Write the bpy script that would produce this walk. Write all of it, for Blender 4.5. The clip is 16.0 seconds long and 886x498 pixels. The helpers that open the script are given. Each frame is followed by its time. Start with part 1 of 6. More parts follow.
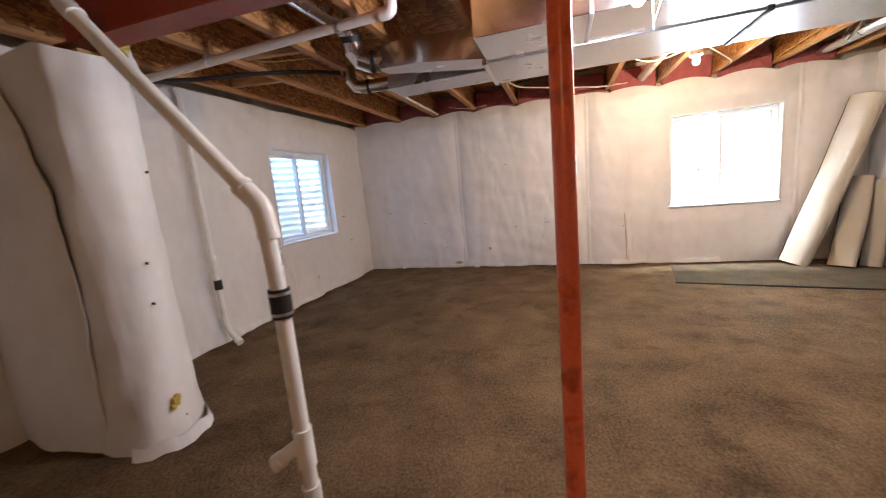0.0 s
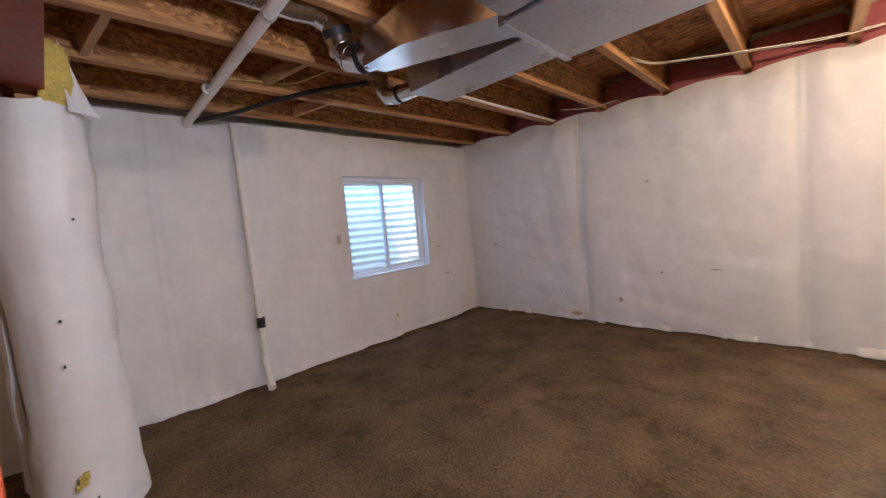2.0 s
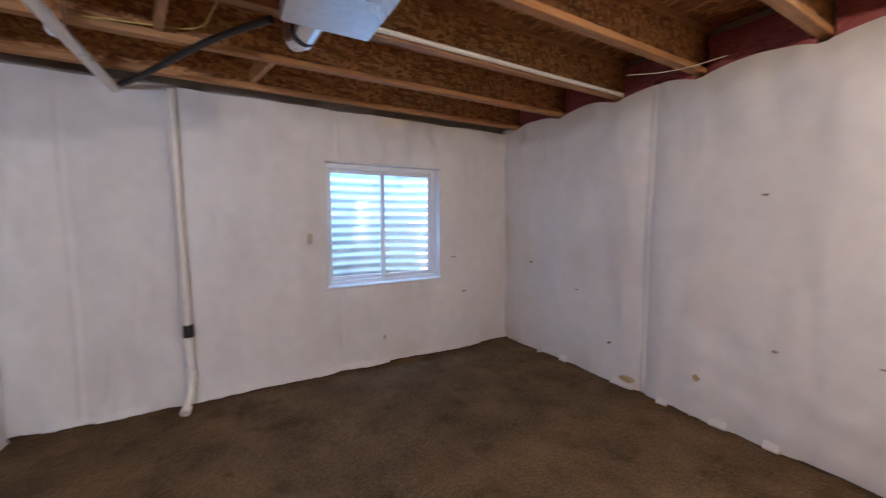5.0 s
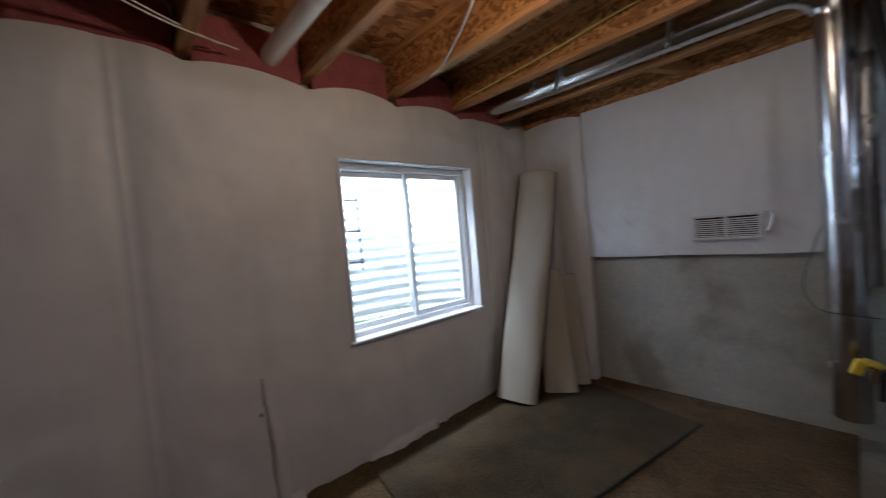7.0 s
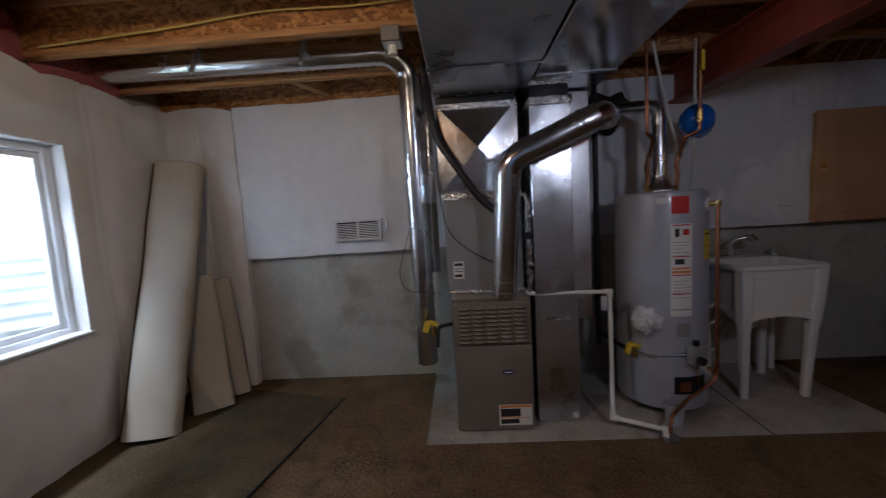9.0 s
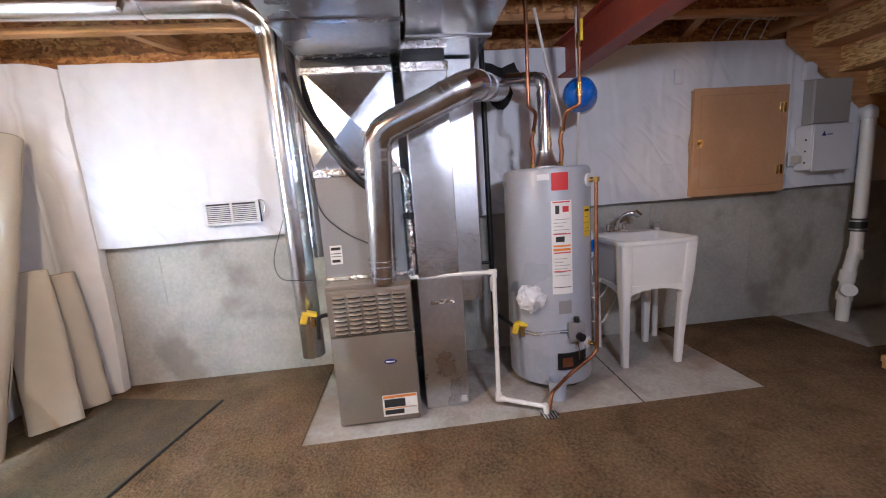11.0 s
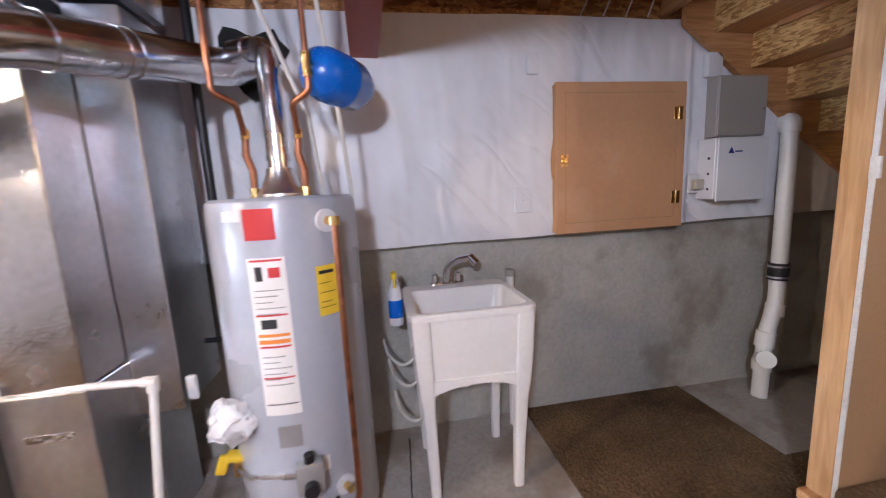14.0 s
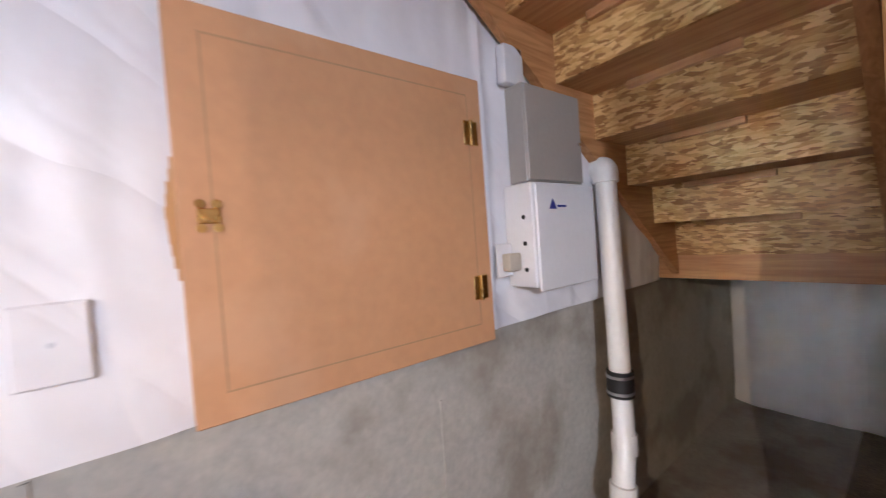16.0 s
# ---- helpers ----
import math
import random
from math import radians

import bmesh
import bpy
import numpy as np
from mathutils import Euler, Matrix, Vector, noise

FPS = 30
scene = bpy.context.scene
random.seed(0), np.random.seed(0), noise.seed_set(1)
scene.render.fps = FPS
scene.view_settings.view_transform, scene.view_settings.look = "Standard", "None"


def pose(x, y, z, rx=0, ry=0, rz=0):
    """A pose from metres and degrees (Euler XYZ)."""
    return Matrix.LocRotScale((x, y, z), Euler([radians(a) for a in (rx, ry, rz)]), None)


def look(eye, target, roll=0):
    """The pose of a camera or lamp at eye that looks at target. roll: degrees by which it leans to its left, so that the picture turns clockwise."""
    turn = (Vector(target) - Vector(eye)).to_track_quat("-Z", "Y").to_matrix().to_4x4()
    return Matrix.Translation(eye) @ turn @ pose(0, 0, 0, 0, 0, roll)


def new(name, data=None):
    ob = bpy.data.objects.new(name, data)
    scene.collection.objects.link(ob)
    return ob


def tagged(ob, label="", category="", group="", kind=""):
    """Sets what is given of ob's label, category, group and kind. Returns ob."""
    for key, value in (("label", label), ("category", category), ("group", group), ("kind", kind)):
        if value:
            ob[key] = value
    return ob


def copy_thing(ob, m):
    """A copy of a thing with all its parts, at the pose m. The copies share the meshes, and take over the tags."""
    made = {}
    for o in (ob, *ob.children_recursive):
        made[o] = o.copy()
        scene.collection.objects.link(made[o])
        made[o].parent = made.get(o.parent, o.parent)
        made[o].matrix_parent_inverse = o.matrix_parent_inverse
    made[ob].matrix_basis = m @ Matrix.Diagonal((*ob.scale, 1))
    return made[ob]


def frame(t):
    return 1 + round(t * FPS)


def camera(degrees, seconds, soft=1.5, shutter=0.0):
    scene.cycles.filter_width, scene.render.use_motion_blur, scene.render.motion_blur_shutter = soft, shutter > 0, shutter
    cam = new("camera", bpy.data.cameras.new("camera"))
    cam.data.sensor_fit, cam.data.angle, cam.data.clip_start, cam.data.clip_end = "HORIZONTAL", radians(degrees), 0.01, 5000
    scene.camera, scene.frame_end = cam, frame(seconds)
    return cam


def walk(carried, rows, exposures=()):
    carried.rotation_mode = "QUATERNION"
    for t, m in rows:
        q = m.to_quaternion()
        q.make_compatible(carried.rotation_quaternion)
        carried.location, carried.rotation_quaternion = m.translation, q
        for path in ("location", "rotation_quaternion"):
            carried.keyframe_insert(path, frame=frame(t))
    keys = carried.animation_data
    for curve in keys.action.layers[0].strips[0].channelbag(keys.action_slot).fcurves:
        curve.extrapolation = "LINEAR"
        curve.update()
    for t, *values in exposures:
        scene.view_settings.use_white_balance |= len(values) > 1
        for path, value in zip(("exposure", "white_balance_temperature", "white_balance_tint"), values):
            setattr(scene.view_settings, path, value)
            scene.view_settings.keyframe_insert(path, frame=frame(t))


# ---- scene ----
cam = camera(100.4, 16.0, soft=1.1, shutter=0.35)
PATH = [
    (0, (3.199, -5.661, 1.276), (2.586, -3.784, 0.956), -5.2),
    (0.5, (3.362, -5.248, 1.259), (2.8, -3.348, 0.987), -4.3),
    (1, (3.505, -4.812, 1.293), (3.166, -2.857, 1.043), -1.4),
    (1.5, (3.6, -4.495, 1.3), (2.809, -2.663, 1.161), -1.9),
    (2, (3.621, -4.217, 1.338), (2.209, -2.808, 1.186), -5.2),
    (2.5, (3.641, -3.962, 1.378), (2.048, -2.761, 1.233), -1.2),
    (3, (3.699, -3.784, 1.353), (1.815, -3.155, 1.122), 0.3),
    (3.2, (3.729, -3.706, 1.353), (1.828, -3.129, 1.12), -0.0),
    (5.3, (3.383, -2.646, 1.42), (1.794, -1.437, 1.305), -0.4),
    (5.5, (3.425, -2.534, 1.385), (1.985, -1.148, 1.304), -0.9),
    (5.7, (3.382, -2.453, 1.393), (2.224, -0.825, 1.306), -1.3),
    (6, (3.387, -2.32, 1.41), (2.922, -0.375, 1.368), -1.3),
    (6.5, (3.473, -2.189, 1.399), (4.124, -0.298, 1.4), -4.9),
    (7, (3.524, -2.134, 1.401), (4.853, -0.641, 1.324), -5.0),
    (7.5, (3.61, -2.194, 1.384), (5.29, -1.114, 1.288), -4.0),
    (8, (3.6, -2.16, 1.425), (5.47, -1.47, 1.265), -4.0),
    (8.5, (3.612, -2.25, 1.42), (5.56, -1.85, 1.243), -3.7),
    (9, (3.604, -2.38, 1.371), (5.593, -2.284, 1.188), -3.4),
    (9.5, (3.603, -2.535, 1.38), (5.587, -2.625, 1.145), -3.6),
    (9.7, (3.607, -2.58, 1.365), (5.589, -2.72, 1.14), -4.1),
    (11.8, (3.837, -3.09, 1.339), (5.793, -3.223, 0.943), -4.3),
    (12, (3.824, -3.195, 1.347), (5.774, -3.293, 0.912), -5.0),
    (12.5, (3.893, -3.356, 1.376), (5.855, -3.569, 1.055), -7.9),
    (13, (4.13, -3.553, 1.381), (6.077, -3.877, 1.061), -0.1),
    (13.5, (4.332, -3.79, 1.37), (6.257, -4.186, 0.998), -1.9),
    (14, (4.589, -4.119, 1.421), (6.541, -4.434, 1.12), -3.0),
    (14.5, (4.844, -4.417, 1.463), (6.728, -5.039, 1.216), -4.2),
    (15, (5.194, -4.671, 1.552), (6.951, -5.601, 1.774), -1.5),
    (15.5, (5.506, -4.89, 1.502), (7.275, -5.821, 1.574), -3.4),
    (16, (5.713, -5.074, 1.481), (7.301, -6.289, 1.435), -4.2),
]
EXPOSURES = [(0, 2.3, 6250, 10), (1.5, 2.05, 6150, 10), (2.0, 2.1, 5900, 10), (3.2, 2.15, 5850, 10), (5.5, 2.1, 5550, 10), (6.2, 1.5, 5450, 10), (7.0, -0.4, 5450, 8),
             (8.0, -0.9, 5500, 8), (8.6, -0.65, 5450, 9), (9.0, -0.1, 5450, 9), (9.7, 1.0, 5500, 9), (11.8, 2.6, 5450, 10), (13.0, 2.8, 5500, 10), (14.5, 3.15, 5400, 10),
             (15.5, 3.5, 5450, 10), (16.0, 3.75, 5550, 9)]
walk(cam, [(t, look(eye, target, roll)) for t, eye, target, roll in PATH], EXPOSURES)

# ---- world and lamps ----
world = bpy.data.worlds.new("daylight")
scene.world = world
world.use_nodes = True
sky = world.node_tree.nodes.new("ShaderNodeTexSky")
sky.sky_type = "NISHITA"
sky.sun_disc = False
sky.sun_elevation, sky.sun_rotation = radians(64), radians(196)
back = world.node_tree.nodes["Background"]
back.inputs["Strength"].default_value = 0.15
world.node_tree.links.new(sky.outputs[0], back.inputs["Color"])


def lamp(name, kind, m, energy, color, **more):
    data = bpy.data.lights.new(name, kind)
    data.energy, data.color = energy, color
    for key in more:
        if key == "size":
            data.size = more[key]
        elif key == "size_y":
            data.shape, data.size_y = "RECTANGLE", more[key]
        elif key == "radius":
            data.shadow_soft_size = more[key]
        elif key == "angle":
            data.angle = more[key]
    ob = new(name, data)
    ob.matrix_world = m
    return ob


SUN_FROM = Vector((-0.12, -0.42, 0.9))
lamp("sun", "SUN", look(SUN_FROM * 30, (0, 0, 0)), 5.0, (1.0, 0.96, 0.9), angle=radians(0.5))
# daylight falling into the two window wells
lamp("well_daylight", "AREA", look((5.2, 0.36, 2.42), (5.2, 1.16, 1.8)), 185, (0.92, 0.95, 1.0), size=1.5, size_y=0.3)
lamp("well_daylight", "AREA", look((-0.36, -1.48, 2.42), (-1.16, -1.48, 1.8)), 9.0, (0.27, 0.55, 1.0), size=1.5, size_y=0.3)
BULB = (4.44, -1.47, 2.235)
# only the pull cord is known; bulb lit and hung low as fill
PULL_FILL_BULB = (3.57, -3.62, 2.06)
SOUTH_BULB = (3.3, -7.3, 2.235)
lamp("bulb_light", "POINT", pose(*BULB), 19, (1.0, 0.72, 0.46), radius=0.032)
# added fill, stands in for a light that moves with the camera
lamp("bulb_light", "POINT", pose(*PULL_FILL_BULB), 22, (0.96, 0.93, 1.0), radius=0.11)
lamp("bulb_light", "POINT", pose(*SOUTH_BULB), 5, (1.0, 0.58, 0.26), radius=0.032)


# ---- materials ----
def material(name, color, rough=0.6, metal=0.0, spread=0.12, scale=6.0, fine=60.0, bump=0.15, fine_bump=0.1, stain=None,
             stain_scale=1.5, stain_amount=0.5, stain_edge=(0.56, 0.66), coat=0.0, distance=0.01, stretch=None, detail=4.0, folds=0.0,
             fold_turn=35, contrast=0.4):
    """Base colour varied at two scales, with relief at both."""
    m = bpy.data.materials.new(name)
    m.use_nodes = True
    t = m.node_tree
    b = t.nodes["Principled BSDF"]
    coords = t.nodes.new("ShaderNodeTexCoord")

    def noise_node(s, detail=4.0, offset=0.0):
        n = t.nodes.new("ShaderNodeTexNoise")
        n.inputs["Scale"].default_value = s
        n.inputs["Detail"].default_value = detail
        mp = t.nodes.new("ShaderNodeMapping")
        mp.inputs["Location"].default_value = (offset, offset * 0.7, offset * 0.3)
        t.links.new(coords.outputs["Object"], mp.inputs[0])
        t.links.new(mp.outputs[0], n.inputs["Vector"])
        return n

    big, small = noise_node(scale, detail), noise_node(fine, 2.0, 3.1)
    if stretch:
        big.inputs["Vector"].links[0].from_node.inputs["Scale"].default_value = stretch
        big.inputs["Distortion"].default_value = 0.6
    add = t.nodes.new("ShaderNodeMath")
    add.operation = "ADD"
    t.links.new(big.outputs[0], add.inputs[0])
    t.links.new(small.outputs[0], add.inputs[1])
    ramp = t.nodes.new("ShaderNodeMapRange")
    ramp.inputs[1].default_value, ramp.inputs[2].default_value = 1 - contrast, 1 + contrast
    ramp.inputs[3].default_value, ramp.inputs[4].default_value = 1 - spread, 1 + spread
    t.links.new(add.outputs[0], ramp.inputs[0])
    hue = t.nodes.new("ShaderNodeHueSaturation")
    hue.inputs["Color"].default_value = (*color, 1)
    t.links.new(ramp.outputs[0], hue.inputs["Value"])
    out = hue.outputs[0]
    if stain:
        n = noise_node(stain_scale, 6.0, 7.7)
        cut = t.nodes.new("ShaderNodeMapRange")
        cut.inputs[1].default_value, cut.inputs[2].default_value = stain_edge
        cut.inputs[4].default_value = stain_amount
        t.links.new(n.outputs[0], cut.inputs[0])
        mix = t.nodes.new("ShaderNodeMix")
        mix.data_type = "RGBA"
        mix.inputs[7].default_value = (*stain, 1)
        t.links.new(cut.outputs[0], mix.inputs[0])
        t.links.new(out, mix.inputs[6])
        out = mix.outputs[2]
    t.links.new(out, b.inputs["Base Color"])
    b.inputs["Roughness"].default_value = rough
    b.inputs["Metallic"].default_value = metal
    b.inputs["Coat Weight"].default_value = coat
    rr = t.nodes.new("ShaderNodeMapRange")
    rr.inputs[1].default_value, rr.inputs[2].default_value = 0.3, 0.7
    rr.inputs[3].default_value, rr.inputs[4].default_value = max(0.05, rough - 0.08), min(1, rough + 0.08)
    t.links.new(big.outputs[0], rr.inputs[0])
    t.links.new(rr.outputs[0], b.inputs["Roughness"])
    b1, b2 = t.nodes.new("ShaderNodeBump"), t.nodes.new("ShaderNodeBump")
    b1.inputs["Strength"].default_value, b1.inputs["Distance"].default_value = bump, distance * 3
    b2.inputs["Strength"].default_value, b2.inputs["Distance"].default_value = fine_bump, distance
    t.links.new(big.outputs[0], b1.inputs["Height"])
    t.links.new(small.outputs[0], b2.inputs["Height"])
    t.links.new(b1.outputs[0], b2.inputs["Normal"])
    last = b2
    if folds:
        # drawn-out creases that come and go over the surface
        n, where = noise_node(1.6, 1.5, 5.3), noise_node(1.1, 1.0, 11.9)
        mp = n.inputs["Vector"].links[0].from_node
        mp.inputs["Rotation"].default_value = (radians(fold_turn), radians(fold_turn), 0)
        mp.vector_type = "TEXTURE"
        mp.inputs["Scale"].default_value = (1.0, 1.0, 0.24)
        n.inputs["Distortion"].default_value = 0.5
        ridge = t.nodes.new("ShaderNodeMath")
        ridge.operation = "SUBTRACT"
        ridge.inputs[1].default_value = 0.5
        size = t.nodes.new("ShaderNodeMath")
        size.operation = "ABSOLUTE"
        gate = t.nodes.new("ShaderNodeMapRange")
        gate.inputs[1].default_value, gate.inputs[2].default_value = 0.46, 0.62
        times = t.nodes.new("ShaderNodeMath")
        times.operation = "MULTIPLY"
        t.links.new(n.outputs[0], ridge.inputs[0])
        t.links.new(ridge.outputs[0], size.inputs[0])
        t.links.new(where.outputs[0], gate.inputs[0])
        t.links.new(size.outputs[0], times.inputs[0])
        t.links.new(gate.outputs[0], times.inputs[1])
        last = t.nodes.new("ShaderNodeBump")
        last.inputs["Strength"].default_value, last.inputs["Distance"].default_value = folds, 0.08
        t.links.new(times.outputs[0], last.inputs["Height"])
        t.links.new(b2.outputs[0], last.inputs["Normal"])
    t.links.new(last.outputs[0], b.inputs["Normal"])
    return m


def grained(name, light, dark, axis=1, rough=0.65, scale=9.0):
    """Sawn lumber: grain drawn out along one axis."""
    m = bpy.data.materials.new(name)
    m.use_nodes = True
    t = m.node_tree
    b = t.nodes["Principled BSDF"]
    coords, mp = t.nodes.new("ShaderNodeTexCoord"), t.nodes.new("ShaderNodeMapping")
    s = [scale * 5] * 3
    s[axis] = scale * 0.35
    mp.inputs["Scale"].default_value = s
    n, w = t.nodes.new("ShaderNodeTexNoise"), t.nodes.new("ShaderNodeTexNoise")
    n.inputs["Scale"].default_value, n.inputs["Detail"].default_value = 1.0, 6.0
    n.inputs["Distortion"].default_value = 0.8
    w.inputs["Scale"].default_value = 1.7
    t.links.new(coords.outputs["Object"], mp.inputs[0])
    t.links.new(mp.outputs[0], n.inputs["Vector"])
    t.links.new(coords.outputs["Object"], w.inputs["Vector"])
    ramp = t.nodes.new("ShaderNodeValToRGB")
    ramp.color_ramp.elements[0].position, ramp.color_ramp.elements[1].position = 0.35, 0.65
    ramp.color_ramp.elements[0].color, ramp.color_ramp.elements[1].color = (*dark, 1), (*light, 1)
    t.links.new(n.outputs[0], ramp.inputs[0])
    hue, rg = t.nodes.new("ShaderNodeHueSaturation"), t.nodes.new("ShaderNodeMapRange")
    rg.inputs[1].default_value, rg.inputs[2].default_value = 0.3, 0.7
    rg.inputs[3].default_value, rg.inputs[4].default_value = 0.8, 1.15
    t.links.new(w.outputs[0], rg.inputs[0])
    t.links.new(rg.outputs[0], hue.inputs["Value"])
    t.links.new(ramp.outputs[0], hue.inputs["Color"])
    t.links.new(hue.outputs[0], b.inputs["Base Color"])
    b.inputs["Roughness"].default_value = rough
    bp = t.nodes.new("ShaderNodeBump")
    bp.inputs["Strength"].default_value, bp.inputs["Distance"].default_value = 0.25, 0.004
    t.links.new(n.outputs[0], bp.inputs["Height"])
    t.links.new(bp.outputs[0], b.inputs["Normal"])
    return m


def strand_board(name, colors, scale=26.0):
    """Oriented strand board: flat flakes in several tones, lying in mixed directions."""
    m = bpy.data.materials.new(name)
    m.use_nodes = True
    t = m.node_tree
    b = t.nodes["Principled BSDF"]
    coords = t.nodes.new("ShaderNodeTexCoord")
    warp = t.nodes.new("ShaderNodeTexNoise")
    warp.inputs["Scale"].default_value = 5.0
    t.links.new(coords.outputs["Object"], warp.inputs["Vector"])
    cells = []
    for k, turn in enumerate(((0.3, 0.2, 0.5), (-0.4, 0.6, -0.7))):
        mp = t.nodes.new("ShaderNodeMapping")
        mp.inputs["Rotation"].default_value = turn
        mp.inputs["Scale"].default_value = (0.45, 0.45, 1.5) if k else (0.3, 1.2, 1.3)
        mixv = t.nodes.new("ShaderNodeVectorMath")
        mixv.operation = "MULTIPLY_ADD"
        mixv.inputs[1].default_value = (0.035, 0.035, 0.035)
        t.links.new(warp.outputs["Color"], mixv.inputs[0])
        t.links.new(coords.outputs["Object"], mixv.inputs[2])
        t.links.new(mixv.outputs[0], mp.inputs[0])
        v = t.nodes.new("ShaderNodeTexVoronoi")
        v.inputs["Scale"].default_value = scale
        t.links.new(mp.outputs[0], v.inputs["Vector"])
        cells.append(v)
    sep = [t.nodes.new("ShaderNodeSeparateColor") for _ in cells]
    for v, c in zip(cells, sep):
        t.links.new(v.outputs["Color"], c.inputs[0])
    # flakes of the second lay cover those of the first here and there
    over = t.nodes.new("ShaderNodeMath")
    over.operation = "GREATER_THAN"
    over.inputs[1].default_value = 0.55
    t.links.new(sep[1].outputs[2], over.inputs[0])
    flake = t.nodes.new("ShaderNodeMix")
    t.links.new(over.outputs[0], flake.inputs[0])
    t.links.new(sep[0].outputs[0], flake.inputs[2])
    t.links.new(sep[1].outputs[1], flake.inputs[3])
    fibre = t.nodes.new("ShaderNodeTexNoise")
    fibre.inputs["Scale"].default_value = scale * 2.4
    fibre.inputs["Detail"].default_value = 3.0
    t.links.new(cells[0].inputs["Vector"].links[0].from_socket, fibre.inputs["Vector"])
    mean = t.nodes.new("ShaderNodeMath")
    mean.operation = "MULTIPLY_ADD"
    mean.inputs[1].default_value = 0.35
    shift = t.nodes.new("ShaderNodeMath")
    shift.operation = "MULTIPLY_ADD"
    shift.inputs[1].default_value = 0.85
    shift.inputs[2].default_value = -0.1
    t.links.new(flake.outputs[0], shift.inputs[0])
    t.links.new(fibre.outputs[0], mean.inputs[0])
    t.links.new(shift.outputs[0], mean.inputs[2])
    ramp = t.nodes.new("ShaderNodeValToRGB")
    els = ramp.color_ramp.elements
    els[0].position, els[0].color = 0.15, (*colors[0], 1)
    els[1].position, els[1].color = 0.85, (*colors[2], 1)
    e = els.new(0.5)
    e.color = (*colors[1], 1)
    t.links.new(mean.outputs[0], ramp.inputs[0])
    t.links.new(ramp.outputs[0], b.inputs["Base Color"])
    b.inputs["Roughness"].default_value = 0.6
    bp = t.nodes.new("ShaderNodeBump")
    bp.inputs["Strength"].default_value, bp.inputs["Distance"].default_value = 0.3, 0.002
    t.links.new(mean.outputs[0], bp.inputs["Height"])
    t.links.new(bp.outputs[0], b.inputs["Normal"])
    return m


def glowing(name, color, strength):
    m = bpy.data.materials.new(name)
    m.use_nodes = True
    b = m.node_tree.nodes["Principled BSDF"]
    b.inputs["Base Color"].default_value = (*color, 1)
    b.inputs["Emission Color"].default_value = (*color, 1)
    b.inputs["Emission Strength"].default_value = strength
    return m


def glass(name):
    m = bpy.data.materials.new(name)
    m.use_nodes = True
    t = m.node_tree
    t.nodes.remove(t.nodes["Principled BSDF"])
    clear, gloss, mix = t.nodes.new("ShaderNodeBsdfTransparent"), t.nodes.new("ShaderNodeBsdfGlossy"), t.nodes.new("ShaderNodeMixShader")
    clear.inputs[0].default_value = (0.95, 0.97, 0.97, 1)
    gloss.inputs["Roughness"].default_value = 0.02
    mix.inputs[0].default_value = 0.04
    t.links.new(clear.outputs[0], mix.inputs[1])
    t.links.new(gloss.outputs[0], mix.inputs[2])
    t.links.new(mix.outputs[0], t.nodes["Material Output"].inputs[0])
    return m


CARPET = material("brown_carpet", (0.134, 0.088, 0.047), 0.95, spread=0.46, scale=3.0, fine=68, contrast=0.28, bump=0.3, fine_bump=1.0,
                  stain=(0.05, 0.03, 0.013), stain_scale=5.0, stain_amount=0.5, stain_edge=(0.56, 0.69), distance=0.012)
CARPET.node_tree.nodes["Principled BSDF"].inputs["Specular IOR Level"].default_value = 0.1
CARPET_BACK = material("carpet_backing", (0.50, 0.455, 0.37), 0.9, spread=0.1, scale=4, fine=220, bump=0.1, fine_bump=0.5, distance=0.003)
SLAB = material("slab_concrete", (0.38, 0.355, 0.32), 0.7, spread=0.22, scale=4, fine=40, bump=0.15, fine_bump=0.25,
                stain=(0.21, 0.165, 0.12), stain_scale=2.6, stain_amount=0.75, stain_edge=(0.5, 0.64), distance=0.004)
WALL_CONCRETE = material("foundation_concrete", (0.45, 0.435, 0.385), 0.8, spread=0.17, scale=3.0, fine=40, bump=0.15, fine_bump=0.2,
                         stain=(0.24, 0.205, 0.155), stain_scale=2.2, stain_amount=0.65, stain_edge=(0.53, 0.64), distance=0.005)
WRAP = material("white_insulation_facing", (0.76, 0.75, 0.75), 0.5, spread=0.05, scale=3.0, fine=11, bump=0.4, fine_bump=0.12, stretch=(1.3, 1.3, 0.6), detail=1.0, folds=0.16, fold_turn=70,
                stain=(0.62, 0.58, 0.55), stain_scale=1.2, stain_amount=0.3, distance=0.02)
SHEET = material("white_poly_sheet", (0.78, 0.78, 0.8), 0.42, spread=0.04, scale=3.6, fine=13, bump=0.4, fine_bump=0.13, distance=0.02, stretch=(1.0, 1.8, 0.5), detail=0.8, folds=0.45, fold_turn=38)
PINK = material("pink_fibreglass", (0.38, 0.115, 0.125), 0.95, spread=0.25, scale=12, fine=90, bump=0.6, fine_bump=0.5, distance=0.02)
YELLOW_WOOL = material("yellow_fibreglass", (0.65, 0.5, 0.12), 0.95, spread=0.25, scale=12, fine=90, bump=0.6, fine_bump=0.5, distance=0.02)
OSB = strand_board("web_strand_board", ((0.22, 0.088, 0.025), (0.40, 0.175, 0.05), (0.60, 0.31, 0.105)), 36)
STAIR_OSB = strand_board("stair_strand_board", ((0.30, 0.145, 0.04), (0.55, 0.325, 0.105), (0.74, 0.51, 0.22)), 62)
LUMBER = grained("joist_lumber", (0.54, 0.285, 0.115), (0.37, 0.175, 0.06), 1)
LUMBER_Z = grained("stud_lumber", (0.62, 0.37, 0.17), (0.48, 0.26, 0.10), 2)
LUMBER_X = grained("tread_lumber", (0.58, 0.34, 0.15), (0.43, 0.22, 0.09), 0)
